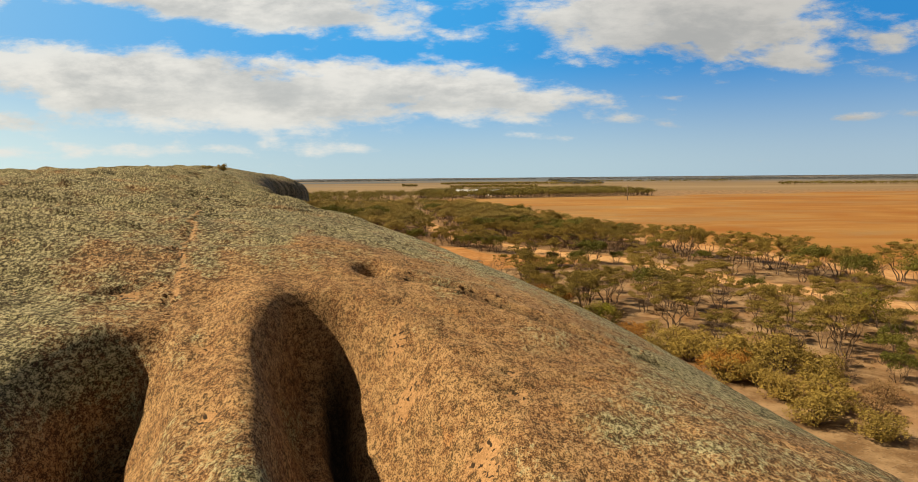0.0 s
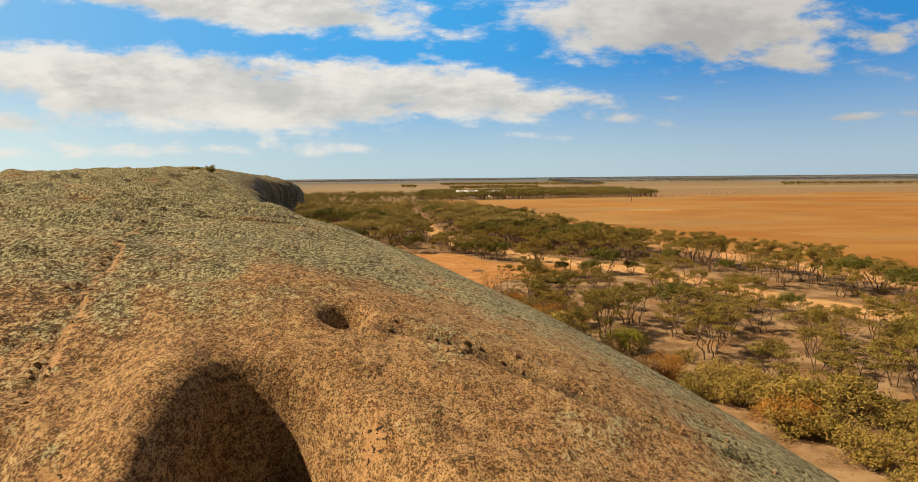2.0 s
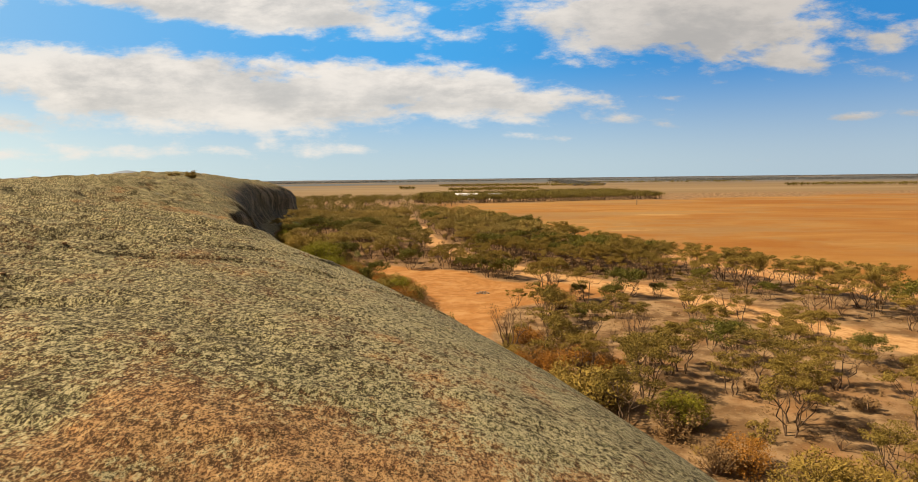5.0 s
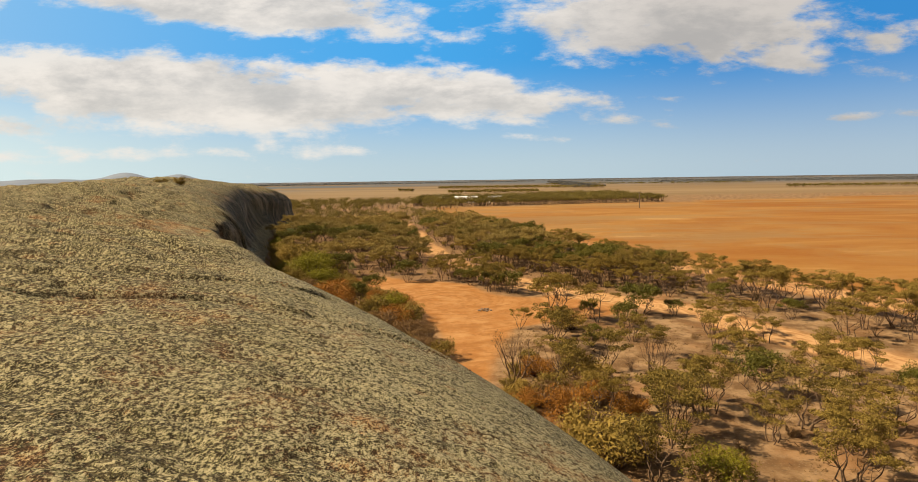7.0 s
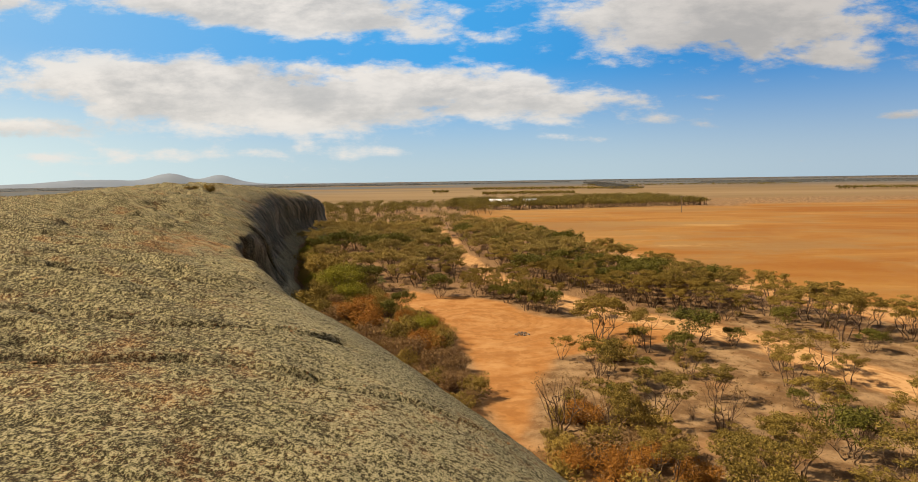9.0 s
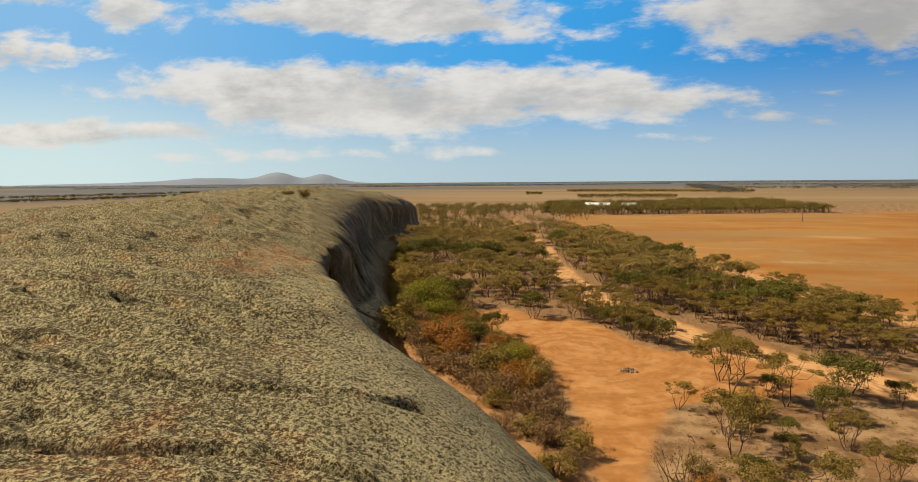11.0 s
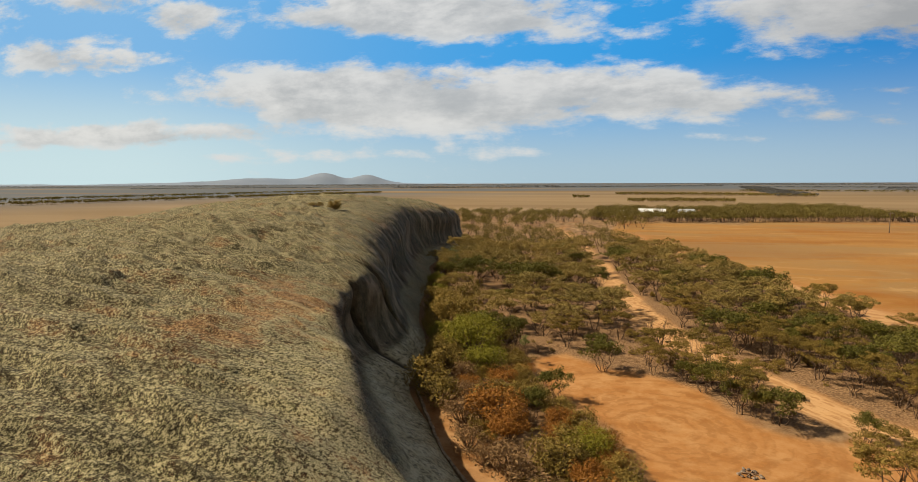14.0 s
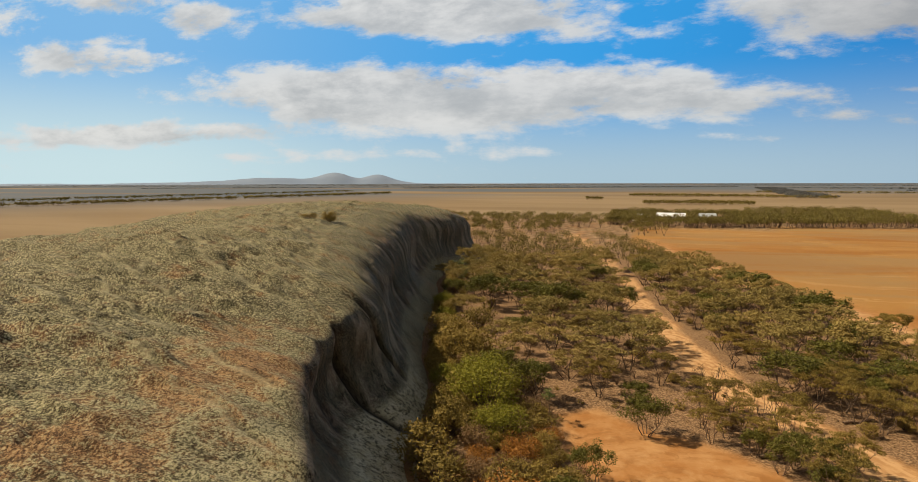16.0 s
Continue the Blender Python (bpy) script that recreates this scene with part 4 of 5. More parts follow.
def set_plant(patterns, x, y, height, base=None, wide=1.0):
    pattern = planting.choice(patterns)
    for p in patterns:
        if p.name not in used:
            pattern = p
            break
    s = height / HEIGHT[pattern.name.split(".")[0]]
    z = float(ground_height(np.array(x), np.array(y))) if base is None else base
    m = pose(x, y, z, 0, 0, planting.uniform(0, 360)) @ Matrix.Diagonal((s * wide, s * wide, s, 1))
    taken.append((x, y))
    if pattern.name in used:
        return copy_thing(pattern, m @ Matrix.Diagonal((1 / pattern.scale.x, 1 / pattern.scale.y, 1 / pattern.scale.z, 1)))
    used.add(pattern.name)
    pattern.matrix_basis = m
    return pattern


MALLEE_SPOTS = [(6.5, 92.2, 2.8), (14.4, 114.7, 2.8), (4.2, 115.4, 5.0), (22.9, 117.5, 5.9), (26.9, 118.5, 6.4), (14.7, 128.4, 4.7), (12.7, 132.4, 4.2), (3.5, 135.1, 4.4), (-0.6, 134, 4.0), (-3.6, 125.2, 3.6), (-7.7, 140, 4.3), (36.4, 155.4, 3.4), (-14.5, 134.2, 4.6), (9.6, 144.3, 3.8), (9.0, 83.4, 4.9), (12.1, 75.4, 4.8), (18.3, 80.6, 3.5), (18.2, 67.3, 4.7), (26.9, 67.6, 4.5), (21.6, 56.8, 4.8), (31.5, 88.9, 4.2), (27.5, 88.7, 4.5), (23.1, 104.7, 4.2), (36.8, 112, 5.2), (41, 105.4, 6.2), (44.3, 103.3, 5.5), (47.1, 99.5, 5.3), (48, 96.2, 5.4), (49.5, 90.4, 5.8), (10.3, 56.5, 4.7), (14.7, 68, 3.2)]
MORE_MALLEES = [(32, 85.4, 3.0), (53.6, 92.9, 5.4), (39.7, 99.7, 6.0), (39.8, 80.1, 5.0), (27.7, 51.8, 3.9), (31.4, 48.9, 3.7), (20.5, 55.2, 4.6), (17.1, 66.9, 4.4), (-2.1, 126.6, 2.9), (-17.8, 191.7, 3.8), (-3.7, 154, 3.4), (0.5, 124.5, 3.4), (36, 46, 4.2), (44, 62, 4.4)]
UMBRELLA_SPOTS = [(11.5, 95, 6.4), (25.1, 166.5, 5.7), (29.7, 147.3, 4.8), (16.3, 94.8, 5.2), (32.6, 71.6, 4.4), (11.9, 101.2, 5.4), (24.7, 152, 5.8), (2.4, 129.4, 5.3)]
DENSE_SPOTS = [(7.4, 113.5, 3.6), (23.7, 140.9, 4.7), (-9.4, 125.2, 3.9), (-13.8, 113.9, 3.3), (15.7, 97.1, 2.3), (-15.3, 108.7, 3.0), (28.3, 79.6, 1.3), (18.7, 92.2, 3.0), (-10.5, 133.2, 2.6), (-21.7, 130.7, 4.6), (-26.8, 136.3, 4.0), (1.4, 120.6, 2.6), (4.0, 117.2, 2.8), (5.6, 114.6, 2.6), (14.0, 111.9, 2.4), (26.5, 97.5, 2.2), (30, 100, 2.6), (14.2, 88.0, 1.6), (24.5, 79.5, 1.6), (9.6, 79.5, 2.0), (13.2, 84.6, 1.7), (19.5, 72.8, 1.5), (35, 104, 3.0), (40, 95, 2.6)]
for spots, patterns in ((MALLEE_SPOTS, MALLEES), (MORE_MALLEES, MALLEES), (UMBRELLA_SPOTS, UMBRELLAS), (DENSE_SPOTS, DENSES)):
    for x, y, h in spots:
        if float(line_distance(np.array(x), np.array(y), TRACK)[0]) > 2.6:
            set_plant(patterns, x, y, h)
NEAR_TREES = [(18, 65.2, 4.2), (13.4, 61.7, 5.0), (19.6, 54, 5.4), (21.8, 54.4, 4.8), (22.1, 48.5, 3.6), (23.8, 47.8, 4.2), (30.7, 88.5, 4.0), (29.7, 73.1, 4.0), (32.9, 71.9, 4.2), (14, 63.8, 4.6), (28.8, 63.2, 4.2), (25.8, 45, 4.6), (31.4, 46.3, 5.0), (40.7, 55.3, 5.0), (43.5, 52, 5.2), (29.5, 55.7, 4.6), (40.6, 85.7, 4.6), (47.4, 85.4, 5.4), (61.5, 79.8, 6.0), (38, 60, 4.6), (35, 52, 4.4), (24.5, 60.5, 4.2), (9.5, 66, 4.0), (-4.1, 128.3, 3.6), (1.6, 128.8, 5.0), (7.4, 137, 4.4), (12.6, 142.2, 4.4), (16.2, 137.2, 4.6), (19.5, 126, 4.4), (23, 122, 4.8), (28, 116, 5.0), (30.5, 121, 5.4), (13.5, 131.5, 4.2), (3.6, 125.2, 4.6), (5.6, 119.8, 3.6), (6.8, 121.8, 3.8), (0.6, 125.4, 3.8), (13.2, 128, 4.0), (16.4, 123.4, 4.4), (20.5, 118.6, 4.0), (11, 134, 4.4), (25, 113.5, 3.8), (9.4, 141, 4.6)]
for x, y, h in NEAR_TREES:
    if all((x - a) ** 2 + (y - c) ** 2 > 4.5 for a, c in taken):
        set_plant(MALLEES if h < 5 else MALLEES + UMBRELLAS, x, y, h)
for x, y, h in ((-0.1, 123.5, 2.4), (2.6, 122.2, 3.0), (4.8, 121.4, 3.2), (10.5, 145.5, 3.6), (14.5, 139.2, 3.4), (17.5, 134, 3.2), (21, 131, 3.0), (24, 126.5, 3.2), (35.2, 68.9, 2.8), (33.5, 44.5, 2.6), (31.5, 40.5, 2.2), (37, 48, 2.4)):
    set_plant(DENSES, x, y, h)
set_plant([SAPLING], -18.6, 125.4, 3.4)
set_plant(BARES, 4.2, 74.2, 4.9)
set_plant(BARES, -2.6, 136.4, 4.6)
set_plant(BARES, 16.5, 74.5, 4.0)
BUSH_SPOTS = [
    ("bright", [(-25.8, 125.9, 5.4), (-22.7, 120.3, 3.6), (-9.4, 101.3, 2.9), (13.7, 56.7, 2.4), (-27.5, 133, 4.6), (40.7, 58.3, 3.6)]),
    ("yellow", [(12.2, 91.6, 2.5), (-39, 152.5, 4.7), (-32.1, 143.1, 5.4), (-50.3, 190.9, 4.0), (7.6, 62.4, 2.8), (8.7, 59.2, 3.4), (20.2, 47.9, 2.2), (20.8, 43.4, 2.8), (21.6, 37.4, 2.0), (24.7, 43.3, 2.8), (23.4, 35.4, 2.2), (-35.5, 148, 4.4), (-6.9, 98.1, 2.4), (18.4, 45.2, 2.2), (19.4, 41.1, 2.0), (21.3, 39.9, 2.2), (21.4, 33.7, 2.0), (23.8, 31.5, 1.9), (16.2, 46.9, 2.0), (18.6, 49, 2.2), (22.8, 46.2, 2.4), (26.4, 41.5, 2.2), (27, 46.8, 1.8)]),
    ("rust", [(-18.4, 105.9, 4.0), (-12.0, 86.0, 1.7), (-20, 116.3, 2.4), (-8.0, 93.8, 2.6), (19.6, 42, 2.3), (-16.3, 103.4, 3.0), (-13.4, 88.6, 1.5), (15.6, 51, 1.9)]),
    ("brown", [(-21.2, 105.2, 3.0), (-14.9, 96.9, 3.4), (-9.3, 91.1, 3.0), (-6.4, 88.4, 2.6), (-19.4, 100.6, 2.2), (6, 69.5, 2.2), (-17.4, 98.4, 2.0), (-11.6, 92.6, 2.6), (-24.4, 117.4, 2.4), (-4.6, 83, 2.2), (-8.4, 84.4, 2.0), (1.4, 68, 2.0), (-31, 139, 2.6), (13.7, 50.6, 2.0), (13.1, 55.2, 2.2), (25.5, 34.5, 1.6), (28, 37, 1.5)]),
    ("olive", [(-27.9, 113.5, 3.8), (-11.5, 98, 3.0), (-25.4, 110.2, 3.2), (-6.4, 95, 2.4), (-11.6, 101, 2.9), (-2.4, 82, 2.2), (-30, 126, 2.6), (-3.6, 78, 2.0), (2.6, 65, 2.4), (-36, 160, 4.0), (14.7, 57.3, 2.0), (10.4, 60.6, 2.2), (24.6, 38.4, 2.0)]),
    ("pale", [(-57, 215, 4.2), (-54, 206, 3.6)]),
]
for kind, spots in BUSH_SPOTS:
    for x, y, h in spots:
        set_plant(BUSHES[kind], x, y, h * 1.12, wide=1.15)


def wood_share(x, y):
    """How thickly trees stand at places, 0 to 1."""
    wall = x - foot_at(y)
    patchy = np.where(fbm(x * 0.055, y * 0.055, 0 * x + 0.5, 2) > -0.12, 1.0, 0.1)
    share = np.where(y > 138, patchy, 0.7)
    share = np.where((y < 122) & (wall < 14), 0.6, share)
    share = np.where((x > 8) & (x < 44) & (y > 55) & (y < 114), 0.24, share)
    share = np.where((y > 272) & (y < 345) & (x > -60), 0.10, share)
    closed = (inside_depth(x, y, FIELD) > -2.5) | (line_distance(x, y, TRACK)[0] < np.where(y > 145, 3.6, np.where(y > 98, 5.0, 6.0))) | (inside_depth(x, y, CLEARING) > -1.6) | (wall < np.where(y < 118, 3.5, 1.0))
    return np.where(closed, 0.0, share)


def scatter(count, x0, x1, y0, y1, gap, seed):
    rng = np.random.default_rng(seed)
    xs, ys = rng.uniform(x0, x1, 6000), rng.uniform(y0, y1, 6000)
    good = rng.uniform(0, 1, 6000) < wood_share(xs, ys)
    found, near = [], np.array(taken + [(1e6, 1e6)])
    for x, y in zip(xs[good], ys[good]):
        if len(found) < count and np.min((near[:, 0] - x) ** 2 + (near[:, 1] - y) ** 2) > gap * gap:
            found.append((float(x), float(y)))
            near = np.vstack([near, (x, y)])
    return found


pick = random.Random(9)
for x, y in scatter(64, -2, 66, 30, 138, 3.8, 21):
    set_plant(pick.choice((MALLEES, MALLEES, MALLEES, UMBRELLAS, DENSES)), x, y, pick.uniform(3.2, 5.0), wide=pick.uniform(1.0, 1.3))
for x, y in scatter(30, -4, 36, 112, 150, 2.6, 27):
    set_plant(pick.choice((MALLEES, MALLEES, UMBRELLAS, DENSES)), x, y, pick.uniform(3.2, 5.2), wide=pick.uniform(1.05, 1.35))
for x, y in scatter(140, -72, 40, 138, 232, 4.3, 22):
    set_plant(FAR_MALLEES if pick.random() < 0.88 else DENSES, x, y, pick.uniform(3.8, 6.8), wide=pick.uniform(1.05, 1.4))
for x, y in scatter(95, -74, 40, 118, 225, 1.7, 24):
    kind = pick.choice(("olive", "olive", "yellow", "brown"))
    set_plant(BUSHES[kind], x, y, pick.uniform(0.8, 2.0))
along_field = random.Random(25)
for k in range(46):
    t = along_field.random() * 7
    (ax, ay), (bx, by) = FIELD[int(t) + 1], FIELD[int(t) + 2]
    x, y = ax + (t % 1) * (bx - ax) - along_field.uniform(3.5, 9), ay + (t % 1) * (by - ay) - along_field.uniform(0, 3)
    if all((x - a) ** 2 + (y - c) ** 2 > 6 for a, c in taken) and float(line_distance(np.array(x), np.array(y), TRACK)[0]) > 4:
        set_plant(along_field.choice((MALLEES, UMBRELLAS, FAR_MALLEES)), x, y, along_field.uniform(3.2, 5.0))
foot_mix = random.Random(26)
for k in range(400):
    y = foot_mix.uniform(66, 134)
    x = float(foot_at(np.array(y))) + foot_mix.uniform(2.0 if y > 112 else 4.6, 15)
    if float(inside_depth(np.array(x), np.array(y), CLEARING)) < -1.2 and all((x - a) ** 2 + (y - c) ** 2 > 2.6 for a, c in taken) and (x - float(foot_at(np.array(y))) > 3.5 or foot_mix.random() < 0.25):
        h = foot_mix.uniform(1.4, 2.8)
        set_plant(BUSHES[foot_mix.choice(("brown", "brown", "rust", "olive", "olive", "yellow"))], x, y, h, wide=foot_mix.uniform(0.9, 1.25))
for k in range(26):
    y = 119 + k * 2.2 + foot_mix.uniform(-0.8, 0.8)
    x = float(foot_at(np.array(y))) + foot_mix.uniform(1.6, 3.4)
    set_plant(BUSHES[foot_mix.choice(("olive", "olive", "yellow", "bright"))], x, y, foot_mix.uniform(2.4, 4.2))
for x, y in scatter(110, -30, 66, 34, 150, 1.5, 23):
    set_plant(pick.choice((BUSHES["low"], BUSHES["low"], TWIGS)), x, y, pick.uniform(0.5, 1.3))


# ---- fallen twigs and dry tufts on the litter ----
def build_litter():
    rng = np.random.default_rng(77)
    xs, ys = rng.uniform(-20, 62, 9000), rng.uniform(38, 150, 9000)
    keep = (wood_share(xs, ys) > 0)
    twigs, tufts = [], []
    for x, y in zip(xs[keep][:1500], ys[keep][:1500]):
        a, l = rng.uniform(0, 6.28), rng.uniform(0.25, 0.9)
        twigs.append(tube([(x, y, 0.05), (x + l * math.cos(a), y + l * math.sin(a), 0.05 + rng.uniform(0, 0.25))], [0.022, 0.008], 3))
    ob = new("fallen_twigs", mesh_of("fallen_twigs", *gather(twigs), DRY))
    tagged(ob, "dry fallen twigs strewn over the leaf litter", "twigs", kind="stuff")
    c = np.stack([xs[keep][1500:3600], ys[keep][1500:3600], np.full(len(xs[keep][1500:3600]), 0.08)], -1)
    ob = new("dry_tufts", mesh_of("dry_tufts", *leaves(rng, c, rng.uniform(0.12, 0.35, len(c)), 14, 0.085, 0.5, 1.0), LEAF["brown"]))
    tagged(ob, "small dry grass tufts on bare ground", "grass", kind="stuff")


build_litter()


# ---- far woods, each one joined ----
def far_wood(label, places, height, seed, per_tree=46, leaf=0.42, mat=LEAF["wood"]):
    rng = np.random.default_rng(seed)
    crowns, radii, limbs = [], [], []
    for x, y in places:
        h = height * rng.uniform(0.75, 1.2)
        for k in range(4):
            a, o = rng.uniform(0, 6.28), rng.uniform(0.2, 0.42) * h
            crowns.append((x + math.cos(a) * o, y + math.sin(a) * o, h * rng.uniform(0.52, 0.82)))
            radii.append(h * rng.uniform(0.24, 0.36))
        for k in range(2 if per_tree > 20 else 1):
            a = rng.uniform(0, 6.28)
            limbs.append(tube([(x, y, -0.2), (x + math.cos(a) * 0.3 * h, y + math.sin(a) * 0.3 * h, h * 0.75)], [0.022 * h, 0.008 * h], 3))
    v, f = leaves(rng, np.array(crowns), np.array(radii), per_tree // 4, leaf, 0.6, 0.6)
    root = tagged(new("far_wood"), label, "woodland", kind="stuff")
    part("crowns", mesh_of("far_crowns", v, f, mat), root)
    part("stems", mesh_of("far_stems", *gather(limbs), BARK), root)


far_pick = random.Random(31)
behind = scatter(230, -110, 15, 230, 305, 3.4, 32)
far_wood("mallee woodland thinning out behind the dirt track", behind, 5.2, 33, 150, 0.24)
open_trees = [(far_pick.uniform(-140, 0), far_pick.uniform(318, 440)) for k in range(330)]
far_wood("scattered mallees on pale open ground", [p for p in open_trees if not (-50 < p[0] < -18 and p[1] < 372)], 5.6, 34, 190, 0.30)
strip = []
while len(strip) < 1300:
    x = far_pick.uniform(-30, 142)
    lo = 386 + 0.27 * max(x, 0) + (16 if x < 0 else 0)
    y = lo + far_pick.uniform(0, 1) ** 1.5 * (150 if x > 60 else 105)
    if x > 150 and far_pick.random() < smooth(x, 150, 420) * 0.5:
        continue
    if not (-8 < x < 42 and 424 < y < 462):
        strip.append((x, y))
far_wood("long mallee wood along the far edge of the ploughed field", strip, 5.6, 35, 64, 0.44)


def belt(x0, y0, x1, y1, wide, count, height, seed, label):
    rng = random.Random(seed)
    places = []
    for k in range(count):
        t = rng.random()
        n = Vector((y0 - y1, x1 - x0)).normalized() * rng.uniform(-wide, wide)
        places.append((x0 + t * (x1 - x0) + n.x, y0 + t * (y1 - y0) + n.y))
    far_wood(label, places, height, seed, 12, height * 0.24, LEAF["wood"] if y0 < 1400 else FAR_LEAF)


BELT = "dark belt of far trees between pale paddocks"
BELTS = [
    (-620, 360, -470, 1080, 6, 420), (-760, 420, -640, 1250, 10, 300), (-10, 700, 95, 705, 12, 110), (-30, 1030, 130, 990, 14, 160), (130, 990, 230, 940, 12, 90),
    (330, 2000, 205, 930, 26, 520), (500, 1480, 1100, 1350, 10, 260), (330, 1900, 1900, 1700, 14, 420), (-700, 1700, 300, 2300, 14, 420), (-1500, 1500, -300, 2500, 16, 380),
    (300, 2900, 2600, 2500, 25, 460), (-2600, 1500, -900, 3000, 25, 420), (-1500, 3300, 1200, 3500, 30, 420), (600, 1750, 1500, 1600, 12, 200), (200, 1330, 600, 1200, 8, 130),
    (1200, 3600, 3400, 3100, 35, 420), (-80, 830, -60, 835, 5, 16), (440, 800, 950, 720, 7, 260), (-3200, 2300, -1500, 3600, 35, 420),
]
for k, (x0, y0, x1, y1, wide, count) in enumerate(BELTS):
    belt(x0, y0, x1, y1, wide, 2 * count, 4.6 if y0 < 1600 else 5.0, 300 + k, BELT)


def build_hills():
    """A low blue range on the horizon."""
    a = np.linspace(radians(-58), radians(-12), 220)
    deg = np.degrees(a)
    h = 10 + 16 * smooth(deg, -50, -36) + 60 * np.exp(-((deg + 29.3) / 1.7) ** 2) + 50 * np.exp(-((deg + 25.2) / 1.5) ** 2) + 24 * np.exp(-((deg + 35) / 4) ** 2) - 20 * smooth(deg, -24, -20)
    h = np.maximum(h + 5 * fbm(deg * 0.5, deg * 0, deg * 0, 3), 1)
    rows = []
    for r, f in ((4300, 0.0), (4420, 0.55), (4550, 1.0), (4800, 0.3)):
        rows.append(np.stack([np.sin(a) * r, np.cos(a) * r, h * f - 2], -1))
    me = mesh_of("hills", np.concatenate(rows), grid_faces(4, len(a)), HILL, True)
    tagged(new("backdrop", me), "low blue range of hills on the horizon", "hills", kind="structure")


build_hills()


# ---- things about the clearing and the paddock ----
def build_fire_ring(x, y):
    rng = random.Random(3)
    root = tagged(new("fire_ring"), "ring of loose grey stones round an old camp fire", "fire ring")
    root.matrix_basis = pose(x, y, float(ground_height(np.array(x), np.array(y))) - 0.06)
    for k in range(13):
        a = k / 13 * 6.283 + rng.uniform(-0.15, 0.15)
        r = 0.72 + rng.uniform(-0.2, 0.2)
        bm = bmesh.new()
        bmesh.ops.create_icosphere(bm, subdivisions=2, radius=0.15 * rng.uniform(0.6, 1.3), matrix=pose(math.cos(a) * r, math.sin(a) * r, 0.08, 0, 0, rng.uniform(0, 360)) @ Matrix.Diagonal((1.25, 0.9, 0.7, 1)))
        for v in bm.verts:
            v.co += noise.noise_vector(v.co * 6) * 0.035
        bm_part("stone", bm, STONE, root)
    for k in range(4):
        a = rng.uniform(0, 6.28)
        v, f = tube([(-0.6 * math.cos(a), -0.6 * math.sin(a), 0.08), (0, 0, 0.14), (0.7 * math.cos(a), 0.7 * math.sin(a), 0.10)], [0.05, 0.06, 0.04], 6)
        part("charred_log", mesh_of("charred_log", v, f, DRY, True), root)


def build_log(x, y, length, turn, seed):
    rng = np.random.default_rng(seed)
    pts = [np.array([length * (k / 5 - 0.5), rng.normal(0, 0.08), 0.12 + 0.12 * (k % 2)]) for k in range(6)]
    pieces = [tube(pts, [0.16, 0.15, 0.13, 0.11, 0.09, 0.05], 7)]
    for k in range(4):
        s = pts[1 + k]
        pieces.append(tube([s, s + np.array([rng.normal(0, 0.4), rng.normal(0, 0.6), rng.uniform(0.2, 0.8)])], [0.05, 0.015], 4))
    me = mesh_of("fallen_log", *gather(pieces), DRY, True)
    ob = tagged(new("fallen_log", me), "fallen grey branch lying on leaf litter", "log")
    ob.matrix_basis = pose(x, y, float(ground_height(np.array(x), np.array(y))), 0, 0, turn)


def build_rubble():
    """Loose chips of granite lying along the crack below the pothole and in the long crack."""
    rng = random.Random(61)
    bm = bmesh.new()
    for line, count in ((CRACKS[1][0], 70), (CRACKS[0][0][2:], 60), (CRACKS[3][0], 40), (CRACKS[4][0], 40)):
        for k in range(count):
            t = rng.random() * (len(line) - 1)
            (ax, ay), (bx, by) = line[int(t)], line[int(t) + 1]
            x, y = ax + (t % 1) * (bx - ax) + rng.gauss(0, 0.3), ay + (t % 1) * (by - ay) + rng.gauss(0, 0.3)
            r = rng.uniform(0.03, 0.10)
            made = bmesh.ops.create_icosphere(bm, subdivisions=1, radius=r, matrix=pose(x, y, rock_height(x, y) + 0.25 * r, rng.uniform(0, 90), 0, rng.uniform(0, 360)) @ Matrix.Diagonal((1.4, 1.0, 0.65, 1)))
            for v in made["verts"]:
                v.co += noise.noise_vector(v.co * 9) * 0.35 * r
    tagged(bm_part("granite_rubble", bm, CHIP, None, "loose brown granite chips lying in the cracks"), "loose brown granite chips lying in the cracks", "rubble", kind="stuff")


def build_kerb():
    """The low stone gutter wall along the foot of the rock."""
    line = [(-3.5, 74), (-8, 80.5), (-12.2, 86.4), (-16.5, 92.6), (-21.2, 98.9), (-25.2, 106), (-28.4, 112), (-30.4, 118)]
    root = tagged(new("gutter_wall"), "low weathered stone gutter wall along the rock's foot", "wall", kind="structure")
    rng = random.Random(8)
    for (ax, ay), (bx, by) in zip(line, line[1:]):
        n = max(2, round(math.hypot(bx - ax, by - ay) / 0.9))
        for k in range(n):
            t = (k + 0.5) / n
            bm = bmesh.new()
            box(bm, (math.hypot(bx - ax, by - ay) / n - 0.03, 0.24 + rng.uniform(-0.03, 0.03), 0.55 + rng.uniform(-0.08, 0.08)), (ax + t * (bx - ax) + rng.uniform(-0.05, 0.05), ay + t * (by - ay), 0.15), math.degrees(math.atan2(by - ay, bx - ax)) + rng.uniform(-3, 3))
            bmesh.ops.bevel(bm, geom=bm.edges[:], offset=0.03, segments=1, affect="EDGES")
            bm_part("stone", bm, MASONRY, root)


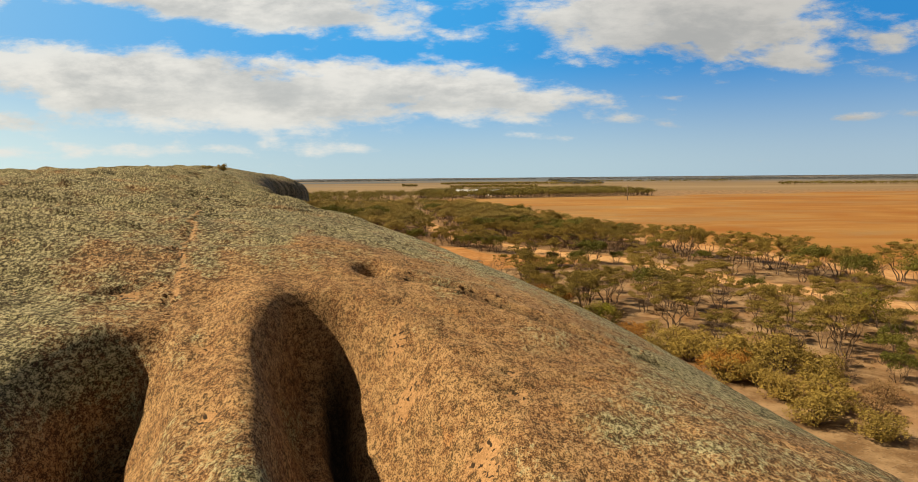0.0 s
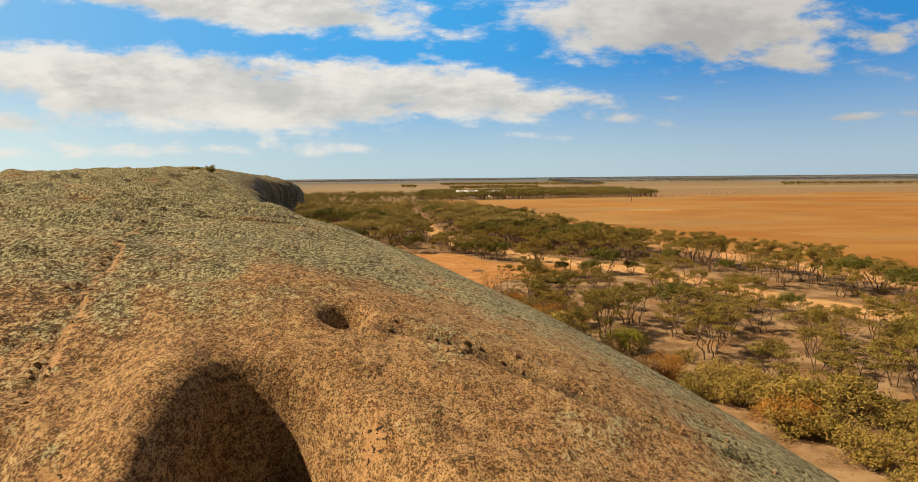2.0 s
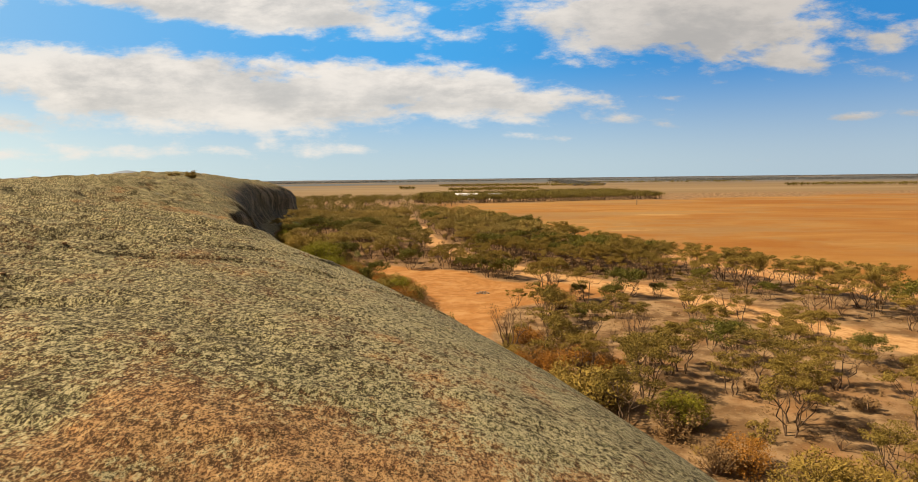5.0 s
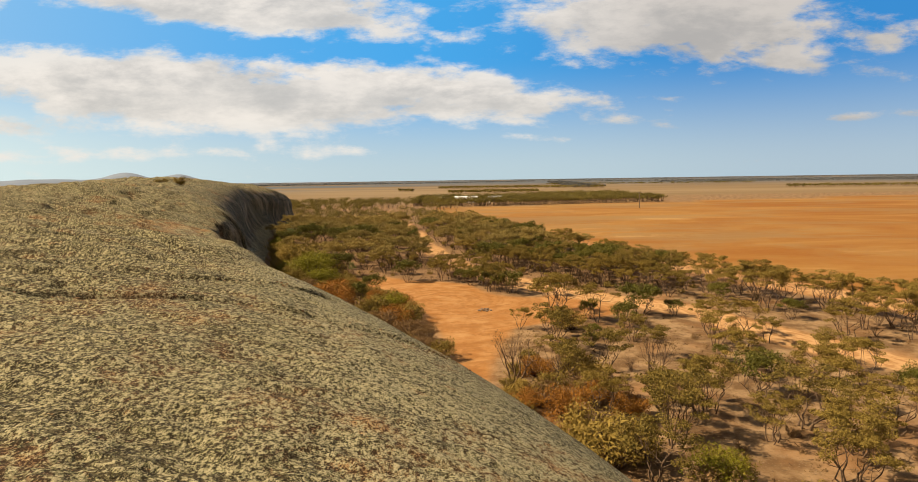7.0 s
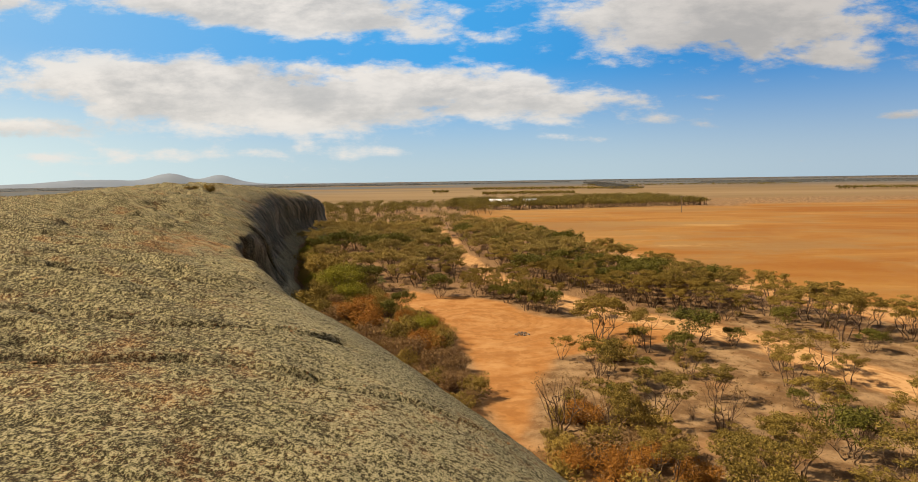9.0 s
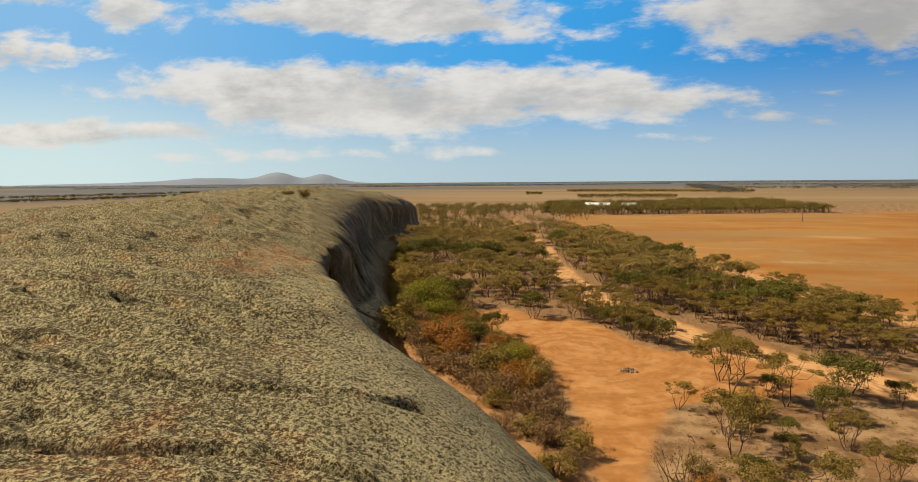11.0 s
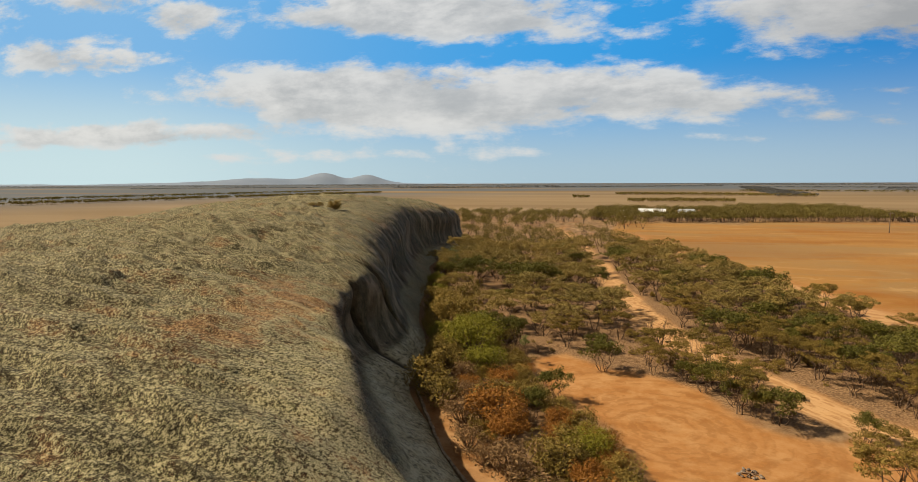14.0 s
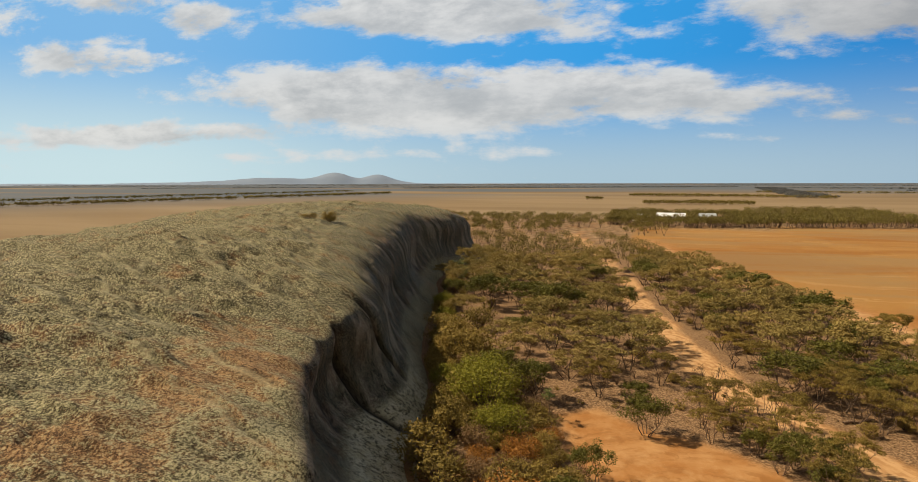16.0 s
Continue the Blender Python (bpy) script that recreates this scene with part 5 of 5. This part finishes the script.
def build_house(x, y, length, depth, height, turn, roof, label):
    root = tagged(new("farm_building"), label, "building")
    root.matrix_basis = pose(x, y, 0, 0, 0, turn)
    bm = bmesh.new()
    box(bm, (length, depth, height), (0, 0, height / 2))
    bm_part("wall", bm, WHITEWALL, root)
    bm = bmesh.new()
    l, d, r = length / 2 + 0.4, depth / 2 + 0.4, height + 0.28 * depth
    for s in (-1, 1):
        vs = [bm.verts.new(p) for p in ((-l, s * d, height), (l, s * d, height), (l, 0, r), (-l, 0, r), (-l, s * d, height + 0.1), (l, s * d, height + 0.1), (l, 0, r + 0.1), (-l, 0, r + 0.1))]
        for q in ((0, 1, 2, 3), (4, 5, 6, 7), (0, 1, 5, 4), (1, 2, 6, 5), (3, 2, 6, 7), (0, 3, 7, 4)):
            bm.faces.new([vs[i] for i in q])
    for s in (-1, 1):
        bm.faces.new([bm.verts.new(p) for p in ((s * (l - 0.4), -d + 0.4, height), (s * (l - 0.4), d - 0.4, height), (s * (l - 0.4), 0, r))])
    bmesh.ops.recalc_face_normals(bm, faces=bm.faces[:])
    bm_part("roof", bm, roof, root)
    for k in range(3):
        bm = bmesh.new()
        box(bm, (1.4, 0.08, 1.1), (length * (k - 1) * 0.28, -depth / 2 - 0.03, height * 0.55))
        bm_part("window", bm, DARKGLASS, root)


def build_pole(x, y, height):
    root = tagged(new("power_pole"), "tall weathered timber power pole in the ploughed field", "pole")
    root.matrix_basis = pose(x, y, 0)
    part("post", mesh_of("post", *tube([(0, 0, -0.3), (0, 0, height)], [0.22, 0.16], 8), TIMBER, True), root)
    bm = bmesh.new()
    box(bm, (2.0, 0.12, 0.14), (0, -0.2, height - 0.6))
    bm_part("crossarm", bm, TIMBER, root)
    for k in (-0.8, 0, 0.8):
        bm = bmesh.new()
        bmesh.ops.create_cone(bm, segments=8, radius1=0.07, radius2=0.04, depth=0.2, cap_ends=True, matrix=pose(k, -0.2, height - 0.43))
        bm_part("insulator", bm, WHITEWALL, root)


build_fire_ring(2.9, 102.6)
build_log(1.8, 123.5, 3.2, 10, 1)
build_log(11.3, 134.6, 3.6, 25, 2)
build_log(-5.5, 90.0, 2.6, 60, 3)
build_log(27, 76, 2.8, 140, 4)
build_kerb()
build_rubble()
build_house(6, 445, 16, 8, 2.6, -6, TIN, "long white farm building with a pale tin roof among trees")
build_house(27, 450, 9, 7, 2.6, 10, GREYTIN, "farm shed with a grey tin roof among trees")
build_house(-12, 436, 7, 6, 2.6, 30, TIN, "small white farmhouse with a pale roof among trees")
build_pole(100, 346, 9)

# the lone bush on top of the rock and the flat shrub beside it
set_plant(BUSHES["yellow"], -66.6, 164.5, 2.6, rock_height(-66.6, 164.5) - 0.1)
set_plant(BUSHES["olive"], -70.6, 163.8, 1.2, rock_height(-70.6, 163.8) - 0.1, 2.4)
for p in [o for o in scene.objects if o.parent is None and o.name in HEIGHT and o.name not in used]:
    for o in (*p.children, p):
        bpy.data.objects.remove(o)
